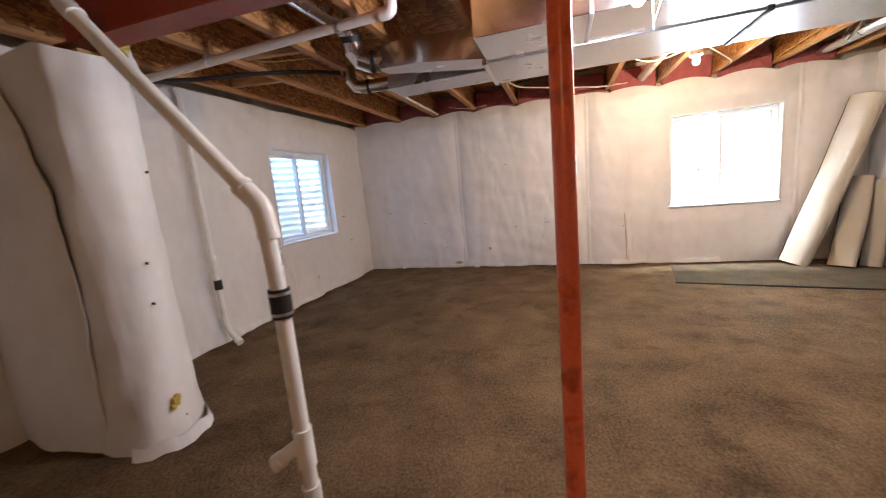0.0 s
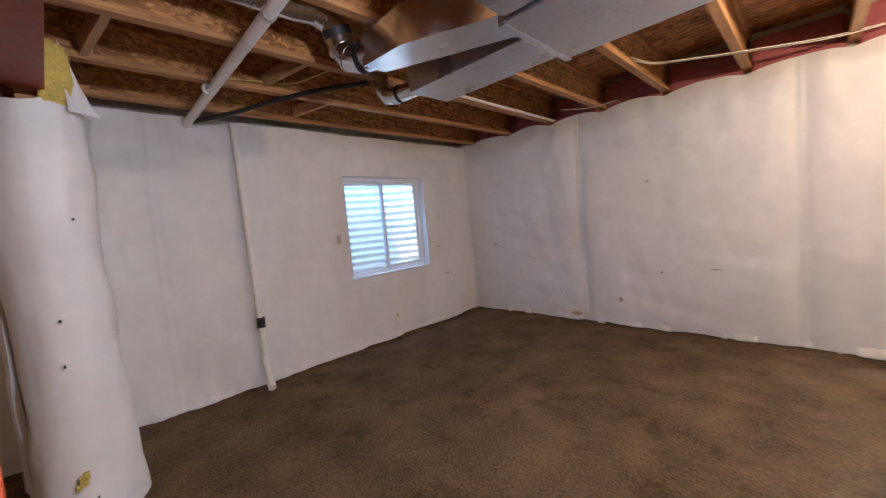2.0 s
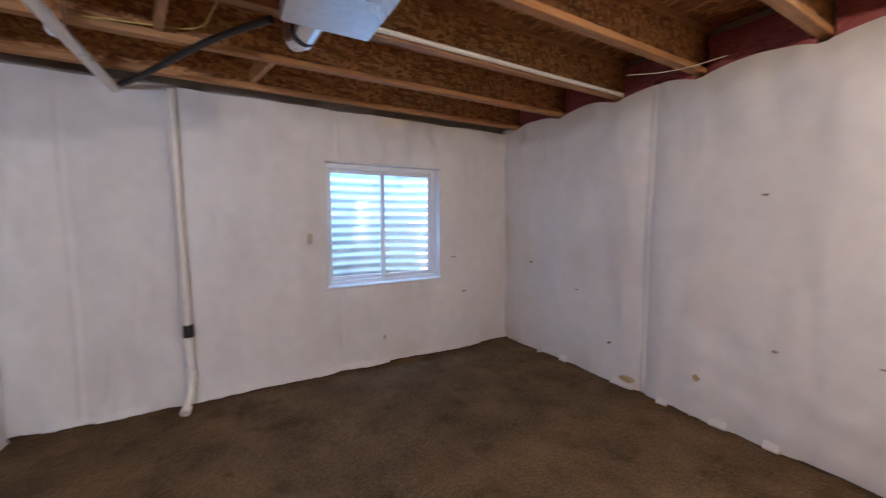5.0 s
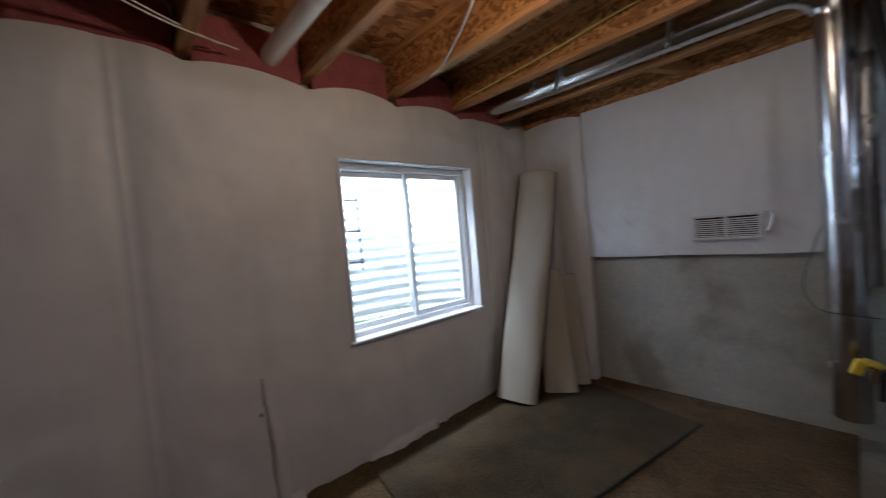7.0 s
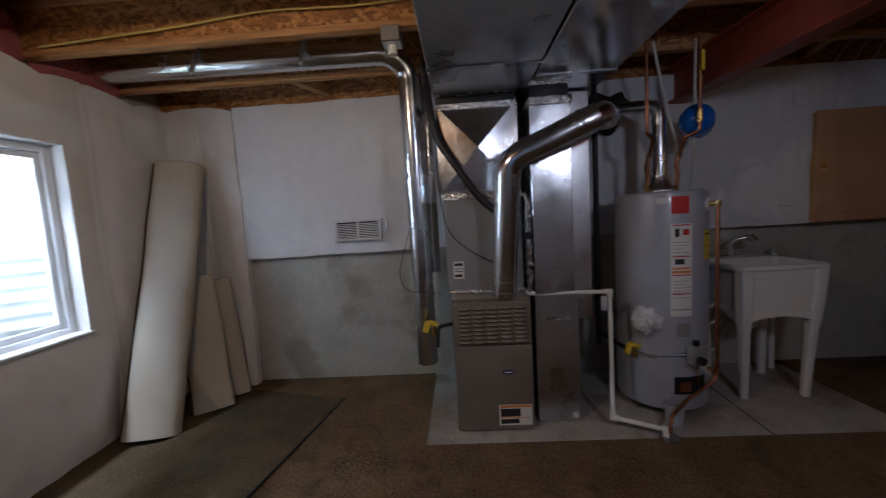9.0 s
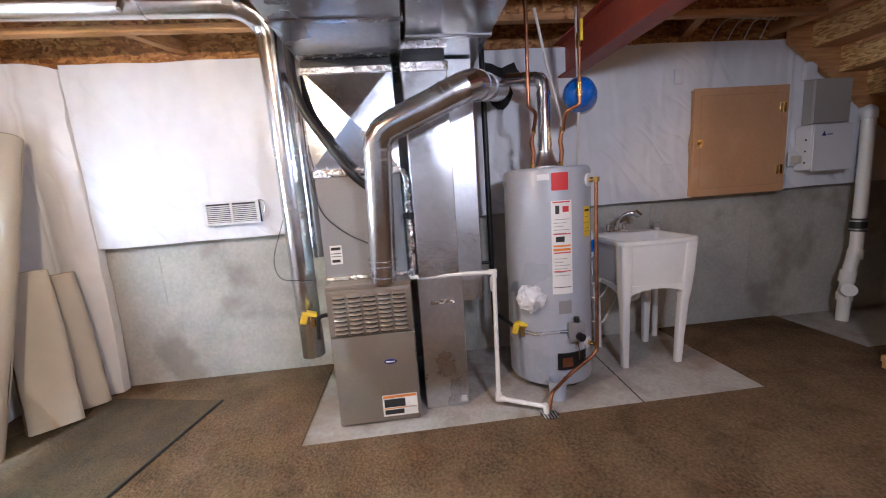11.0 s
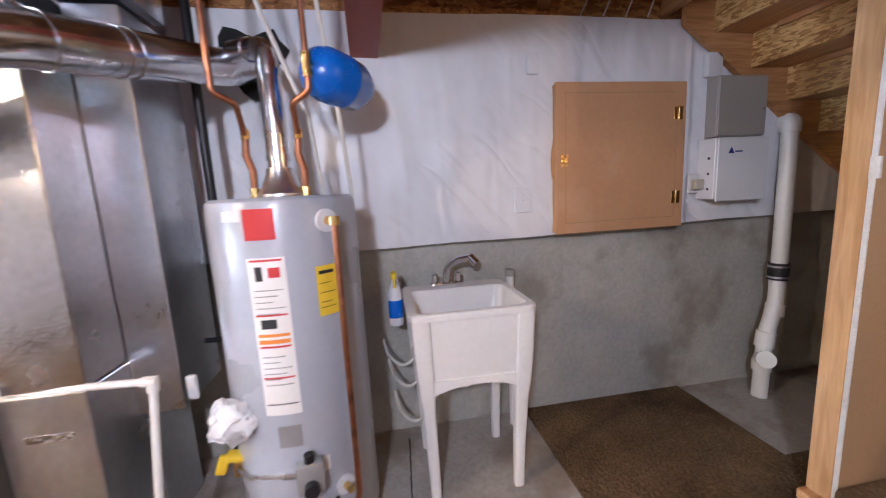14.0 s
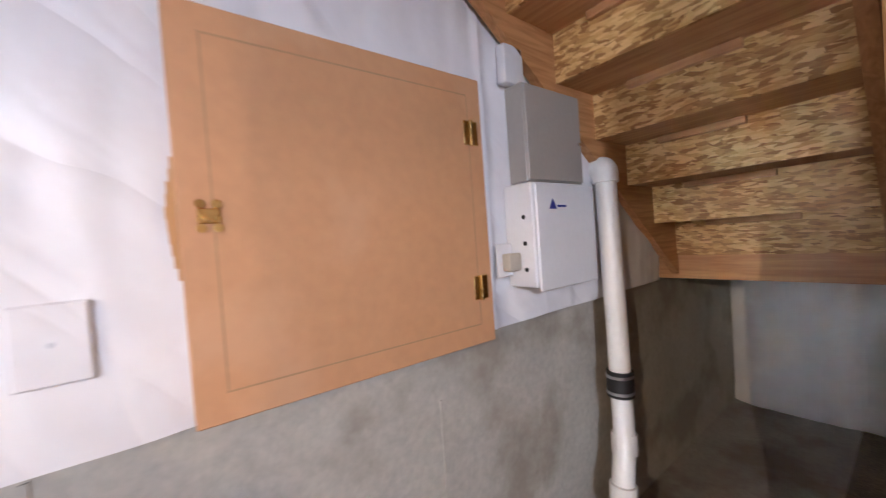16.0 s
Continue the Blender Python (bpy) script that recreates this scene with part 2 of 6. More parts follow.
GALV = material("galvanised_steel", (0.66, 0.67, 0.70), 0.22, 1.0, spread=0.14, scale=4.5, fine=38, bump=0.09, fine_bump=0.05, distance=0.01)
GALV_DULL = material("dull_galvanised_steel", (0.62, 0.63, 0.66), 0.32, 1.0, spread=0.12, scale=3.5, fine=34, bump=0.05, fine_bump=0.05, distance=0.01)
FOIL = material("foil_tape", (0.75, 0.75, 0.76), 0.22, 1.0, spread=0.1, scale=25, fine=80, bump=0.7, fine_bump=0.4, distance=0.01)
PVC = material("white_pvc", (0.84, 0.82, 0.78), 0.32, spread=0.04, scale=5, fine=30, bump=0.02, fine_bump=0.02, stain=(0.7, 0.66, 0.58),
               stain_scale=4, stain_amount=0.25)
RUBBER = material("black_rubber", (0.012, 0.012, 0.013), 0.55, spread=0.2)
BLACK_IRON = material("black_iron", (0.02, 0.02, 0.022), 0.4, 0.4, spread=0.2)
RED_BEAM = material("red_primer", (0.33, 0.05, 0.022), 0.5, spread=0.2, scale=4, fine=40, stain=(0.16, 0.03, 0.02), stain_scale=3, stain_amount=0.5)
RED_POST = material("orange_red_paint", (0.86, 0.17, 0.065), 0.3, spread=0.12, scale=6, fine=60, stain=(0.35, 0.06, 0.03), stain_scale=7,
                    stain_amount=0.6, bump=0.05, fine_bump=0.05)
VINYL = material("window_vinyl", (0.78, 0.80, 0.82), 0.35, spread=0.03, bump=0.02, fine_bump=0.02)
WELL = material("window_well_steel", (0.74, 0.78, 0.81), 0.5, 0.1, spread=0.12, scale=3, fine=30, bump=0.05, fine_bump=0.05, stain=(0.4, 0.4, 0.38),
                stain_scale=3, stain_amount=0.4)
TAUPE = material("taupe_enamel", (0.215, 0.185, 0.148), 0.38, 0.2, spread=0.05, scale=3, fine=60, bump=0.02, fine_bump=0.03)
COIL_GREY = material("grey_enamel", (0.30, 0.295, 0.29), 0.4, 0.2, spread=0.05, bump=0.02, fine_bump=0.03)
TANK_GREY = material("blue_grey_enamel", (0.40, 0.42, 0.47), 0.32, 0.0, spread=0.05, scale=3, fine=40, bump=0.02, fine_bump=0.03, coat=0.2)
TUB = material("white_plastic", (0.82, 0.80, 0.77), 0.35, spread=0.04, scale=5, fine=40, bump=0.02, fine_bump=0.02)
CHROME = material("chrome", (0.75, 0.75, 0.76), 0.12, 1.0, spread=0.03, bump=0.02, fine_bump=0.0)
COPPER = material("copper_pipe", (0.46, 0.21, 0.115), 0.38, 1.0, spread=0.25, scale=10, fine=40, stain=(0.2, 0.1, 0.06), stain_scale=8, stain_amount=0.6)
BRASS = material("brass", (0.70, 0.48, 0.18), 0.25, 1.0, spread=0.1)
BLUE = material("blue_enamel", (0.015, 0.14, 0.60), 0.25, spread=0.05, bump=0.01, fine_bump=0.02, coat=0.3)
YELLOW = material("yellow_plastic", (0.80, 0.56, 0.03), 0.4, spread=0.06)
HATCH = material("hatch_board", (0.56, 0.31, 0.155), 0.5, spread=0.07, scale=3.5, fine=30, bump=0.03, fine_bump=0.05, stain=(0.62, 0.38, 0.22), stain_scale=3, stain_amount=0.5)
DRYWALL = material("tan_drywall_paper", (0.42, 0.27, 0.14), 0.85, spread=0.07, scale=3, fine=60, bump=0.05, fine_bump=0.1, distance=0.003)
GYPSUM = material("white_gypsum", (0.72, 0.70, 0.66), 0.9, spread=0.1, scale=20, fine=120, bump=0.4, fine_bump=0.4)
PANEL_GREY = material("panel_grey_enamel", (0.36, 0.335, 0.295), 0.45, spread=0.04, bump=0.02, fine_bump=0.05)
PANEL_WHITE = material("panel_white_enamel", (0.72, 0.72, 0.73), 0.4, spread=0.03, bump=0.02, fine_bump=0.04)
PAPER = material("label_paper", (0.78, 0.76, 0.72), 0.6, spread=0.03)
RED_INK = material("red_label", (0.55, 0.03, 0.03), 0.5, spread=0.05)
ORANGE_INK = material("orange_label", (0.75, 0.25, 0.03), 0.5, spread=0.05)
BLACK_INK = material("black_ink", (0.02, 0.02, 0.02), 0.6, spread=0.05)
BLUE_INK = material("blue_ink", (0.02, 0.03, 0.22), 0.4, spread=0.05)
DARK = material("dark_gap", (0.015, 0.014, 0.013), 0.9, spread=0.1)
WIRE_YELLOW = material("yellow_cable", (0.62, 0.48, 0.14), 0.5, spread=0.1)
WIRE_WHITE = material("white_cable", (0.70, 0.67, 0.60), 0.5, spread=0.1)
WIRE_BLACK = material("black_hose", (0.015, 0.015, 0.016), 0.5, spread=0.1)
LEAF = material("weed_leaf", (0.09, 0.20, 0.035), 0.5, spread=0.35, scale=8, fine=60)
SOIL = material("gravel_soil", (0.20, 0.17, 0.13), 0.95, spread=0.4, scale=14, fine=90, bump=0.8, fine_bump=0.6, distance=0.02)
GLASS = glass("window_glass")
BULB_GLOW = glowing("bulb_glow_warm", (1.0, 0.72, 0.42), 12)
PORCELAIN = material("porcelain", (0.75, 0.72, 0.66), 0.3, spread=0.03)


# ---- building helpers ----
def thing(name, at, label="", category="", group="", kind=""):
    ob = new(name)
    ob.empty_display_size = 0.1
    ob.location = at
    return tagged(ob, label, category, group, kind)


def shade(me, angle=35):
    for p in me.polygons:
        p.use_smooth = True
    me.set_sharp_from_angle(angle=radians(angle))


def part(name, bm, mat, parent=None, label="", smooth=35, kind=""):
    """One bmesh in world coordinates as ONE mesh object, under a thing or under a part."""
    me = bpy.data.meshes.new(name)
    bmesh.ops.recalc_face_normals(bm, faces=bm.faces[:])
    bm.to_mesh(me)
    bm.free()
    return part_mesh(name, me, mat, parent, label, smooth, kind)


def part_mesh(name, me, mat, parent=None, label="", smooth=35, kind=""):
    if smooth:
        shade(me, smooth)
    for mm in mat if isinstance(mat, (list, tuple)) else (mat,):
        me.materials.append(mm)
    ob = new(name, me)
    if parent:
        ob.parent = parent
        base = parent
        while base.parent:
            base = base.parent
        shift = Vector(base.location) if parent.type == "EMPTY" else Vector((0, 0, 0))
        ob.matrix_parent_inverse = Matrix.Translation(-shift)
    return tagged(ob, label, kind=kind)


def box(bm, lo, hi, bevel=0.0, m=None, seg=1):
    lo, hi = Vector(lo), Vector(hi)
    made = bmesh.ops.create_cube(bm, size=1.0, matrix=Matrix.LocRotScale((lo + hi) / 2, None, [abs(a) for a in hi - lo]))
    verts = made["verts"]
    if bevel:
        edges = list({e for v in verts for e in v.link_edges})
        out = bmesh.ops.bevel(bm, geom=edges, offset=bevel, segments=seg, affect="EDGES", profile=0.5)
        verts = list({v for f in out["faces"] for v in f.verts} | {v for v in verts if v.is_valid})
    if m:
        bmesh.ops.transform(bm, matrix=m, verts=verts)
    return verts


def boxed(lo, hi, bevel=0.0, m=None, seg=1):
    bm = bmesh.new()
    box(bm, lo, hi, bevel, m, seg)
    return bm


def rod(bm, a, b, r, r2=None, n=16, caps=True):
    a, b = Vector(a), Vector(b)
    d = b - a
    turn = d.to_track_quat("Z", "Y").to_matrix().to_4x4()
    return bmesh.ops.create_cone(bm, cap_ends=caps, segments=n, radius1=r, radius2=r if r2 is None else r2, depth=d.length,
                                 matrix=Matrix.Translation((a + b) / 2) @ turn)["verts"]


def rodded(a, b, r, r2=None, n=16):
    bm = bmesh.new()
    rod(bm, a, b, r, r2, n)
    return bm


def rounded(points, radius, steps=5):
    """A polyline with its corners rounded."""
    pts = [Vector(p) for p in points]
    out = [pts[0]]
    for a, b, c in zip(pts, pts[1:], pts[2:]):
        u, v = (a - b), (c - b)
        r = min(radius, u.length * 0.49, v.length * 0.49)
        p, q = b + u.normalized() * r, b + v.normalized() * r
        for k in range(steps + 1):
            s = k / steps
            out.append(p * (1 - s) ** 2 + b * 2 * s * (1 - s) + q * s ** 2)
    return out + [pts[-1]]


def tube(bm, points, r, n=12, caps=True):
    """A tube of even or given radii along a path."""
    pts = [Vector(p) for p in points]
    radii = r if isinstance(r, (list, tuple)) else [r] * len(pts)
    side, rings = None, []
    for i, p in enumerate(pts):
        d = (pts[min(i + 1, len(pts) - 1)] - pts[max(i - 1, 0)]).normalized()
        if side is None:
            side = d.orthogonal().normalized()
        side = (side - d * side.dot(d)).normalized()
        up = d.cross(side)
        rings.append([bm.verts.new(p + (side * math.cos(2 * math.pi * k / n) + up * math.sin(2 * math.pi * k / n)) * radii[i]) for k in range(n)])
    for a, b in zip(rings, rings[1:]):
        for k in range(n):
            bm.faces.new((a[k], a[(k + 1) % n], b[(k + 1) % n], b[k]))
    if caps:
        bm.faces.new(rings[0][::-1])
        bm.faces.new(rings[-1])
    return bm


def tubed(points, r, n=12, caps=True):
    return tube(bmesh.new(), points, r, n, caps)


def lathe(bm, profile, at, axis="Z", n=32):
    """Turn (radius, height) pairs round an upright axis at a place."""
    rings = []
    turn = {"Z": Matrix(), "X": Matrix.Rotation(radians(90), 4, "Y"), "Y": Matrix.Rotation(radians(-90), 4, "X")}[axis]
    for r, h in profile:
        rings.append([bm.verts.new(Vector(at) + turn @ Vector((max(r, 1e-4) * math.cos(2 * math.pi * k / n), max(r, 1e-4) * math.sin(2 * math.pi * k / n), h)))
                      for k in range(n)])
    for a, b in zip(rings, rings[1:]):
        for k in range(n):
            bm.faces.new((a[k], a[(k + 1) % n], b[(k + 1) % n], b[k]))
    bm.faces.new(rings[0][::-1])
    bm.faces.new(rings[-1])
    return bm


def grid_mesh(name, rows):
    """A sheet from a grid of places (rows of equal length)."""
    h, w = len(rows), len(rows[0])
    verts = [tuple(p) for r in rows for p in r]
    faces = [(i * w + j, i * w + j + 1, (i + 1) * w + j + 1, (i + 1) * w + j) for i in range(h - 1) for j in range(w - 1)]
    me = bpy.data.meshes.new(name)
    me.from_pydata(verts, [], faces)
    return me


# ---- large structure ----
EAST, SHEET_X, SOUTH = 6.71, 6.62, -8.8
JOISTS = [0.2 + 0.61 * k for k in range(11)]
JOIST_Z, FLOOR_ABOVE = 2.385, 2.687
W1 = (-2.06, -0.90, 0.775, 1.92)
W2 = (4.607, 5.775, 0.765, 1.927)


def structure(name, bm, mat, label, smooth=35):
    return tagged(part(name, bm, mat, None, label, smooth), category=name.split("_")[0], kind="structure")


def wall_with_hole(lo, hi, hole, along):
    """A wall as one mesh with a rectangular opening right through it: blocks beside, under and over the opening, end to end."""
    bm = bmesh.new()
    a0, a1, z0, z1 = hole
    i = 0 if along == "x" else 1
    for u0, u1, w0, w1 in ((lo[i], a0, lo[2], hi[2]), (a1, hi[i], lo[2], hi[2]), (a0, a1, lo[2], z0), (a0, a1, z1, hi[2])):
        p, q = list(lo), list(hi)
        p[i], q[i], p[2], q[2] = u0, u1, w0, w1
        box(bm, p, q)
    return bm


structure("floor", boxed((-0.4, SOUTH - 0.2, -0.15), (7.1, 0.4, -0.012)), SLAB, "bare grey concrete basement slab, stained near the drain")
structure("wall_north", wall_with_hole((-0.4, 0.09, -0.012), (7.1, 0.16, FLOOR_ABOVE), W2, "x"), WALL_CONCRETE, "poured concrete foundation wall behind white insulation")
structure("wall_west", wall_with_hole((-0.16, SOUTH - 0.2, -0.012), (-0.09, 0.09, FLOOR_ABOVE), W1, "y"), WALL_CONCRETE, "poured concrete foundation wall behind white insulation")
east_wall = structure("wall_east", boxed((EAST, SOUTH - 0.2, -0.012), (7.1, 0.09, JOIST_Z - 0.04)), WALL_CONCRETE, "bare grey concrete foundation wall with form marks and stains")
structure("wall_south", boxed((-0.09, SOUTH - 0.2, -0.012), (EAST, SOUTH, FLOOR_ABOVE)), WALL_CONCRETE, "concrete foundation wall at the dark end of the basement")
structure("trim_rim_board", boxed((EAST, SOUTH, JOIST_Z - 0.036), (EAST + 0.03, 0.09, FLOOR_ABOVE)), OSB, "strand board rim above the foundation wall")

# subfloor over the basement, open over the stairs
bm = bmesh.new()
box(bm, (-0.4, -5.72, FLOOR_ABOVE), (7.1, 0.4, FLOOR_ABOVE + 0.02))
box(bm, (-0.4, SOUTH - 0.2, FLOOR_ABOVE), (4.72, -5.72, FLOOR_ABOVE + 0.02))
structure("ceiling", bm, OSB, "orange-brown strand board subfloor seen between the joists")
structure("ceiling_stair_well", boxed((4.72, SOUTH - 0.2, FLOOR_ABOVE + 1.2), (7.1, -5.72, FLOOR_ABOVE + 1.25)), DRYWALL, "closed ceiling over the stairs")
bm = bmesh.new()
box(bm, (4.70, SOUTH - 0.18, FLOOR_ABOVE + 0.002), (4.72, -5.72, FLOOR_ABOVE + 1.2))
box(bm, (4.70, -5.72, FLOOR_ABOVE + 0.02), (7.1, -5.70, FLOOR_ABOVE + 1.2))
box(bm, (4.70, SOUTH - 0.2, FLOOR_ABOVE + 0.002), (7.1, SOUTH - 0.18, FLOOR_ABOVE + 1.2))
box(bm, (7.08, SOUTH - 0.18, FLOOR_ABOVE - 0.3), (7.1, -5.72, FLOOR_ABOVE + 1.2))
structure("wall_stair_well", bm, DRYWALL, "plain walls that close the stair well above")

# carpet, cut out round the utility corner and the sump
xs, ys = [-0.02, 5.70, 6.0, EAST], [SOUTH, -6.07, -4.94, -2.11, 0.03]
bm = bmesh.new()
grid = {(i, j): bm.verts.new((x, y, -0.011)) for i, x in enumerate(xs) for j, y in enumerate(ys)}
for i in range(3):
    for j in range(4):
        if (i >= 1 and j == 2) or (i == 2 and j == 0):
            continue
        bm.faces.new((grid[i, j], grid[i + 1, j], grid[i + 1, j + 1], grid[i, j + 1]))
up = bmesh.ops.extrude_face_region(bm, geom=bm.faces[:])
bmesh.ops.translate(bm, vec=(0, 0, 0.011), verts=[v for v in up["geom"] if isinstance(v, bmesh.types.BMVert)])
structure("floor_carpet", bm, CARPET, "worn brown carpet with dark blotches over the slab", 0)


def arch(u, first, step):
    s = ((u - first) / step) % 1.0
    return math.sin(math.pi * s) ** 0.7


def blanket(name, origin, along, into, u0, u1, seams, z_top, hole=None, z_low=lambda u: 0.004, bulge=0.035, seed=0.0, mat=WRAP, label="", du=0.034, dz=0.046,
            wrinkle=0.012, flare=0.05):
    """Insulation facing hung on a wall: pillows between seams, uneven hem, cut out round a window."""
    us = list(np.arange(u0, u1 + 1e-6, (u1 - u0) / max(2, round((u1 - u0) / du))))
    zs = list(np.linspace(0, 1, round(2.36 / dz)))
    for sm in seams:
        us = [u for u in us if abs(u - sm) > 0.045] + [sm - 0.04, sm - 0.016, sm - 0.006, sm + 0.006, sm + 0.016, sm + 0.04]
    us = sorted(us)
    if hole:
        us = sorted([u for u in us if min(abs(u - hole[0]), abs(u - hole[1])) > du * 0.45] + [hole[0], hole[1]])
    origin, along, into = Vector(origin), Vector(along), Vector(into)
    marks = [u0] + sorted(seams) + [u1]
    zfix = [hole[2], hole[3]] if hole else []
    bm = bmesh.new()
    grid = []
    for u in us:
        top, low = z_top(u), z_low(u)
        heights = [low + (top - low) * s for s in zs]
        for h in zfix:
            k = min(range(len(heights)), key=lambda i: abs(heights[i] - h))
            heights[k] = h
        gap = min(abs(u - s) for s in marks)
        width = max(0.3, min(m2 - m1 for m1, m2 in zip(marks, marks[1:]) if m1 <= u <= m2 + 1e-6))
        pillow = min(1.0, gap / min(0.22, width * 0.4))
        pillow = 1 - (1 - pillow) ** 2.2
        col = []
        for h in heights:
            n1 = noise.noise((u * 1.3 + seed, h * 0.9, seed))
            n2 = noise.noise((u * 5.0 + seed, h * 2.2, seed + 4))
            n3 = noise.noise((u * 2.0 + h * 7.0 + seed, h * 3.0, seed + 9))
            ridge = min([abs(u - m) for m in seams] or [1.0]) + 0.004 * noise.noise((h * 3, u, 1))
            out = bulge * pillow + (0.010 if ridge < 0.011 else 0.0) + 0.03 * n1 + wrinkle * n2 + wrinkle * 0.6 * n3
            s = (h - low) / max(0.2, top - low)
            out += flare * max(0.0, 1 - s * 4.5) ** 2 * (0.6 + 0.6 * noise.noise((u * 2.1, seed, 2.0)))
            crease = max(0.0, 1 - abs(noise.noise((u * 3.1 + 0.5 * h + seed, h * 0.7, seed + 13))) * 9)
            out -= wrinkle * 0.55 * crease
            if mat is WRAP:
                out += max(0.0, s - 0.76) / 0.24 * (0.045 * noise.noise((u * 2.6 + h, h * 7.5, seed + 17)) + 0.02 * noise.noise((u * 8, h * 6, seed + 5)))
                out += 0.016 * max(0.0, 1 - s * 9) * noise.noise((u * 9.0, h * 14.0, seed + 21))
            if s > 0.9:
                out *= 0.55 + 4.5 * (1 - s)
            if hole and hole[2] - 0.18 < h < hole[3] + 0.18 and hole[0] - 0.18 < u < hole[1] + 0.18:
                d = max(hole[0] - u, u - hole[1], hole[2] - h, h - hole[3], 0) / 0.18
                out *= min(1, d)
            col.append(bm.verts.new(origin + along * u + into * out + Vector((0, 0, h))))
        grid.append(col)
    for i in range(len(us) - 1):
        um = (us[i] + us[i + 1]) / 2
        for j in range(len(zs) - 1):
            zm = sum(grid[a][b].co.z for a in (i, i + 1) for b in (j, j + 1)) / 4
            if hole and hole[0] < um < hole[1] and hole[2] < zm < hole[3]:
                continue
            bm.faces.new((grid[i][j], grid[i + 1][j], grid[i + 1][j + 1], grid[i][j + 1]))
    edges = [e for e in bm.edges if e.is_boundary]
    ext = bmesh.ops.extrude_edge_only(bm, edges=edges)
    bmesh.ops.translate(bm, vec=into * -0.07, verts=[v for v in ext["geom"] if isinstance(v, bmesh.types.BMVert)])
    ob = part(name, bm, mat, None, label, 60)
    return tagged(ob, category="insulation", kind="structure")


def ragged(u):
    return 0.006 + 0.022 * max(0.0, noise.noise((u * 2.3, 5.0, 1.0))) + 0.01 * max(0.0, noise.noise((u * 9.0, 2.0, 7.0)))


north_facing = blanket("wall_insulation_north", (0, 0, 0), (1, 0, 0), (0, -1, 0), -0.06, SHEET_X + 0.05, [1.73, 3.58, 5.95],
        lambda u: 2.365 - 0.011 * u + 0.055 * arch(u, 0.2, 0.61) + 0.015 * noise.noise((u * 3, 0, 0)), W2, ragged, seed=3.3, flare=-0.025, bulge=0.045,
        label="white-faced insulation blanket hung over the foundation wall, scalloped between joists")
west_facing = blanket("wall_insulation_west", (0.02, 0, 0), (0, 1, 0), (1, 0, 0), SOUTH, 0.06, [-7.4, -6.1, -4.9, -3.75, -1.95],
        lambda u: 2.362 + 0.012 * noise.noise((u * 3, 2, 0)), W1, ragged, seed=8.1, bulge=0.03, flare=0.05,
        label="white-faced insulation blanket stapled to the foundation wall, sagging at the top")
blanket("wall_insulation_corner", (SHEET_X + 0.01, 0, 0), (0, 1, 0), (-1, 0, 0), -0.57, 0.05, [-0.28], lambda u: 2.31 + 0.04 * arch(u, -0.57, 0.6), None,
        ragged, seed=5.0, bulge=0.03, label="white insulation blanket folded round the corner of the wall")


def sheet_top(u):
    return 2.34 + 0.01 * noise.noise((u * 3, 8, 0)) if u > -5.99 else 2.34 + (u + 5.99) * 0.715


blanket("wall_sheet_east", (SHEET_X + 0.015, 0, 0), (0, 1, 0), (-1, 0, 0), -7.28, -0.575, [-5.99, -3.2], sheet_top, None,
        lambda u: 1.085 + 0.012 * -u + 0.02 * noise.noise((u * 1.5, 0, 3)), seed=1.0, bulge=0.012, mat=SHEET, flare=0.0, wrinkle=0.01, du=0.035, dz=0.045,
        label="creased white plastic sheet over the upper foundation wall")
# pink wool in the rim between the joists
for k, x in enumerate(JOISTS[:-1]):
    bm = boxed((x + 0.03, 0.015, 2.33), (x + 0.58, 0.085, 2.62), 0.03, seg=2)
    bmesh.ops.subdivide_edges(bm, edges=bm.edges[:], cuts=3, use_grid_fill=True)
    for v in bm.verts:
        v.co.y -= 0.03 * noise.noise(v.co * 9) + 0.015
    tagged(part("insulation_batt", bm, PINK, None, "pink fibreglass batt tucked in the rim between joists", 60), category="insulation", group="rim insulation batts")

# wrapped stub wall that carries the beam
rows = []
outline = []
for a in range(0, 181, 12):
    outline.append((0.99 + 0.16 * math.sin(radians(a)), -4.29 + 0.2 * math.cos(radians(a))))
outline = [(0.1 + 0.1 * k, -4.09) for k in range(9)] + outline + [(0.9 - 0.1 * k, -4.49) for k in range(9)]
for j in range(36):
    z = 0.012 + 2.08 * j / 35
    row = []
    for i, (x, y) in enumerate(outline):
        n = 0.035 * noise.noise((x * 4, y * 6, z * 1.1)) + 0.012 * noise.noise((x * 11, y * 11, z * 5))
        n += 0.05 * max(0, 0.18 - z) * 2
        c = Vector((x - 0.9, y + 4.29, 0))
        c = c.normalized() if c.length > 0 else c
        if x < 1.0:
            c = Vector((0, 1 if y > -4.29 else -1, 0))
        n += 0.018 * max(0.0, 1 - abs(noise.noise((x * 3 + 7, y * 5, z * 0.8))) * 6) - 0.012
        row.append((x + c.x * n - 0.06 * min(1.0, x), y + c.y * n + 0.01, z + (0.05 * noise.noise((x * 5, y * 5, 3)) if j == 35 else 0) - (0.012 if j == 0 else 0)))
    rows.append(row)
me = grid_mesh("stub_wall_wrap", rows)
stub = thing("wrapped_stub_wall", (1.0, -4.29, 0), "stub wall wrapped in white insulation facing under the beam", "stub wall")
part_mesh("facing", me, WRAP, stub, smooth=70)
part("core", boxed((0.0, -4.32, -0.012), (0.98, -4.14, 2.116)), LUMBER_Z, stub)
bm = boxed((0.86, -4.235, 2.07), (1.07, -4.13, 2.36), 0.015)
bmesh.ops.subdivide_edges(bm, edges=bm.edges[:], cuts=4, use_grid_fill=True)
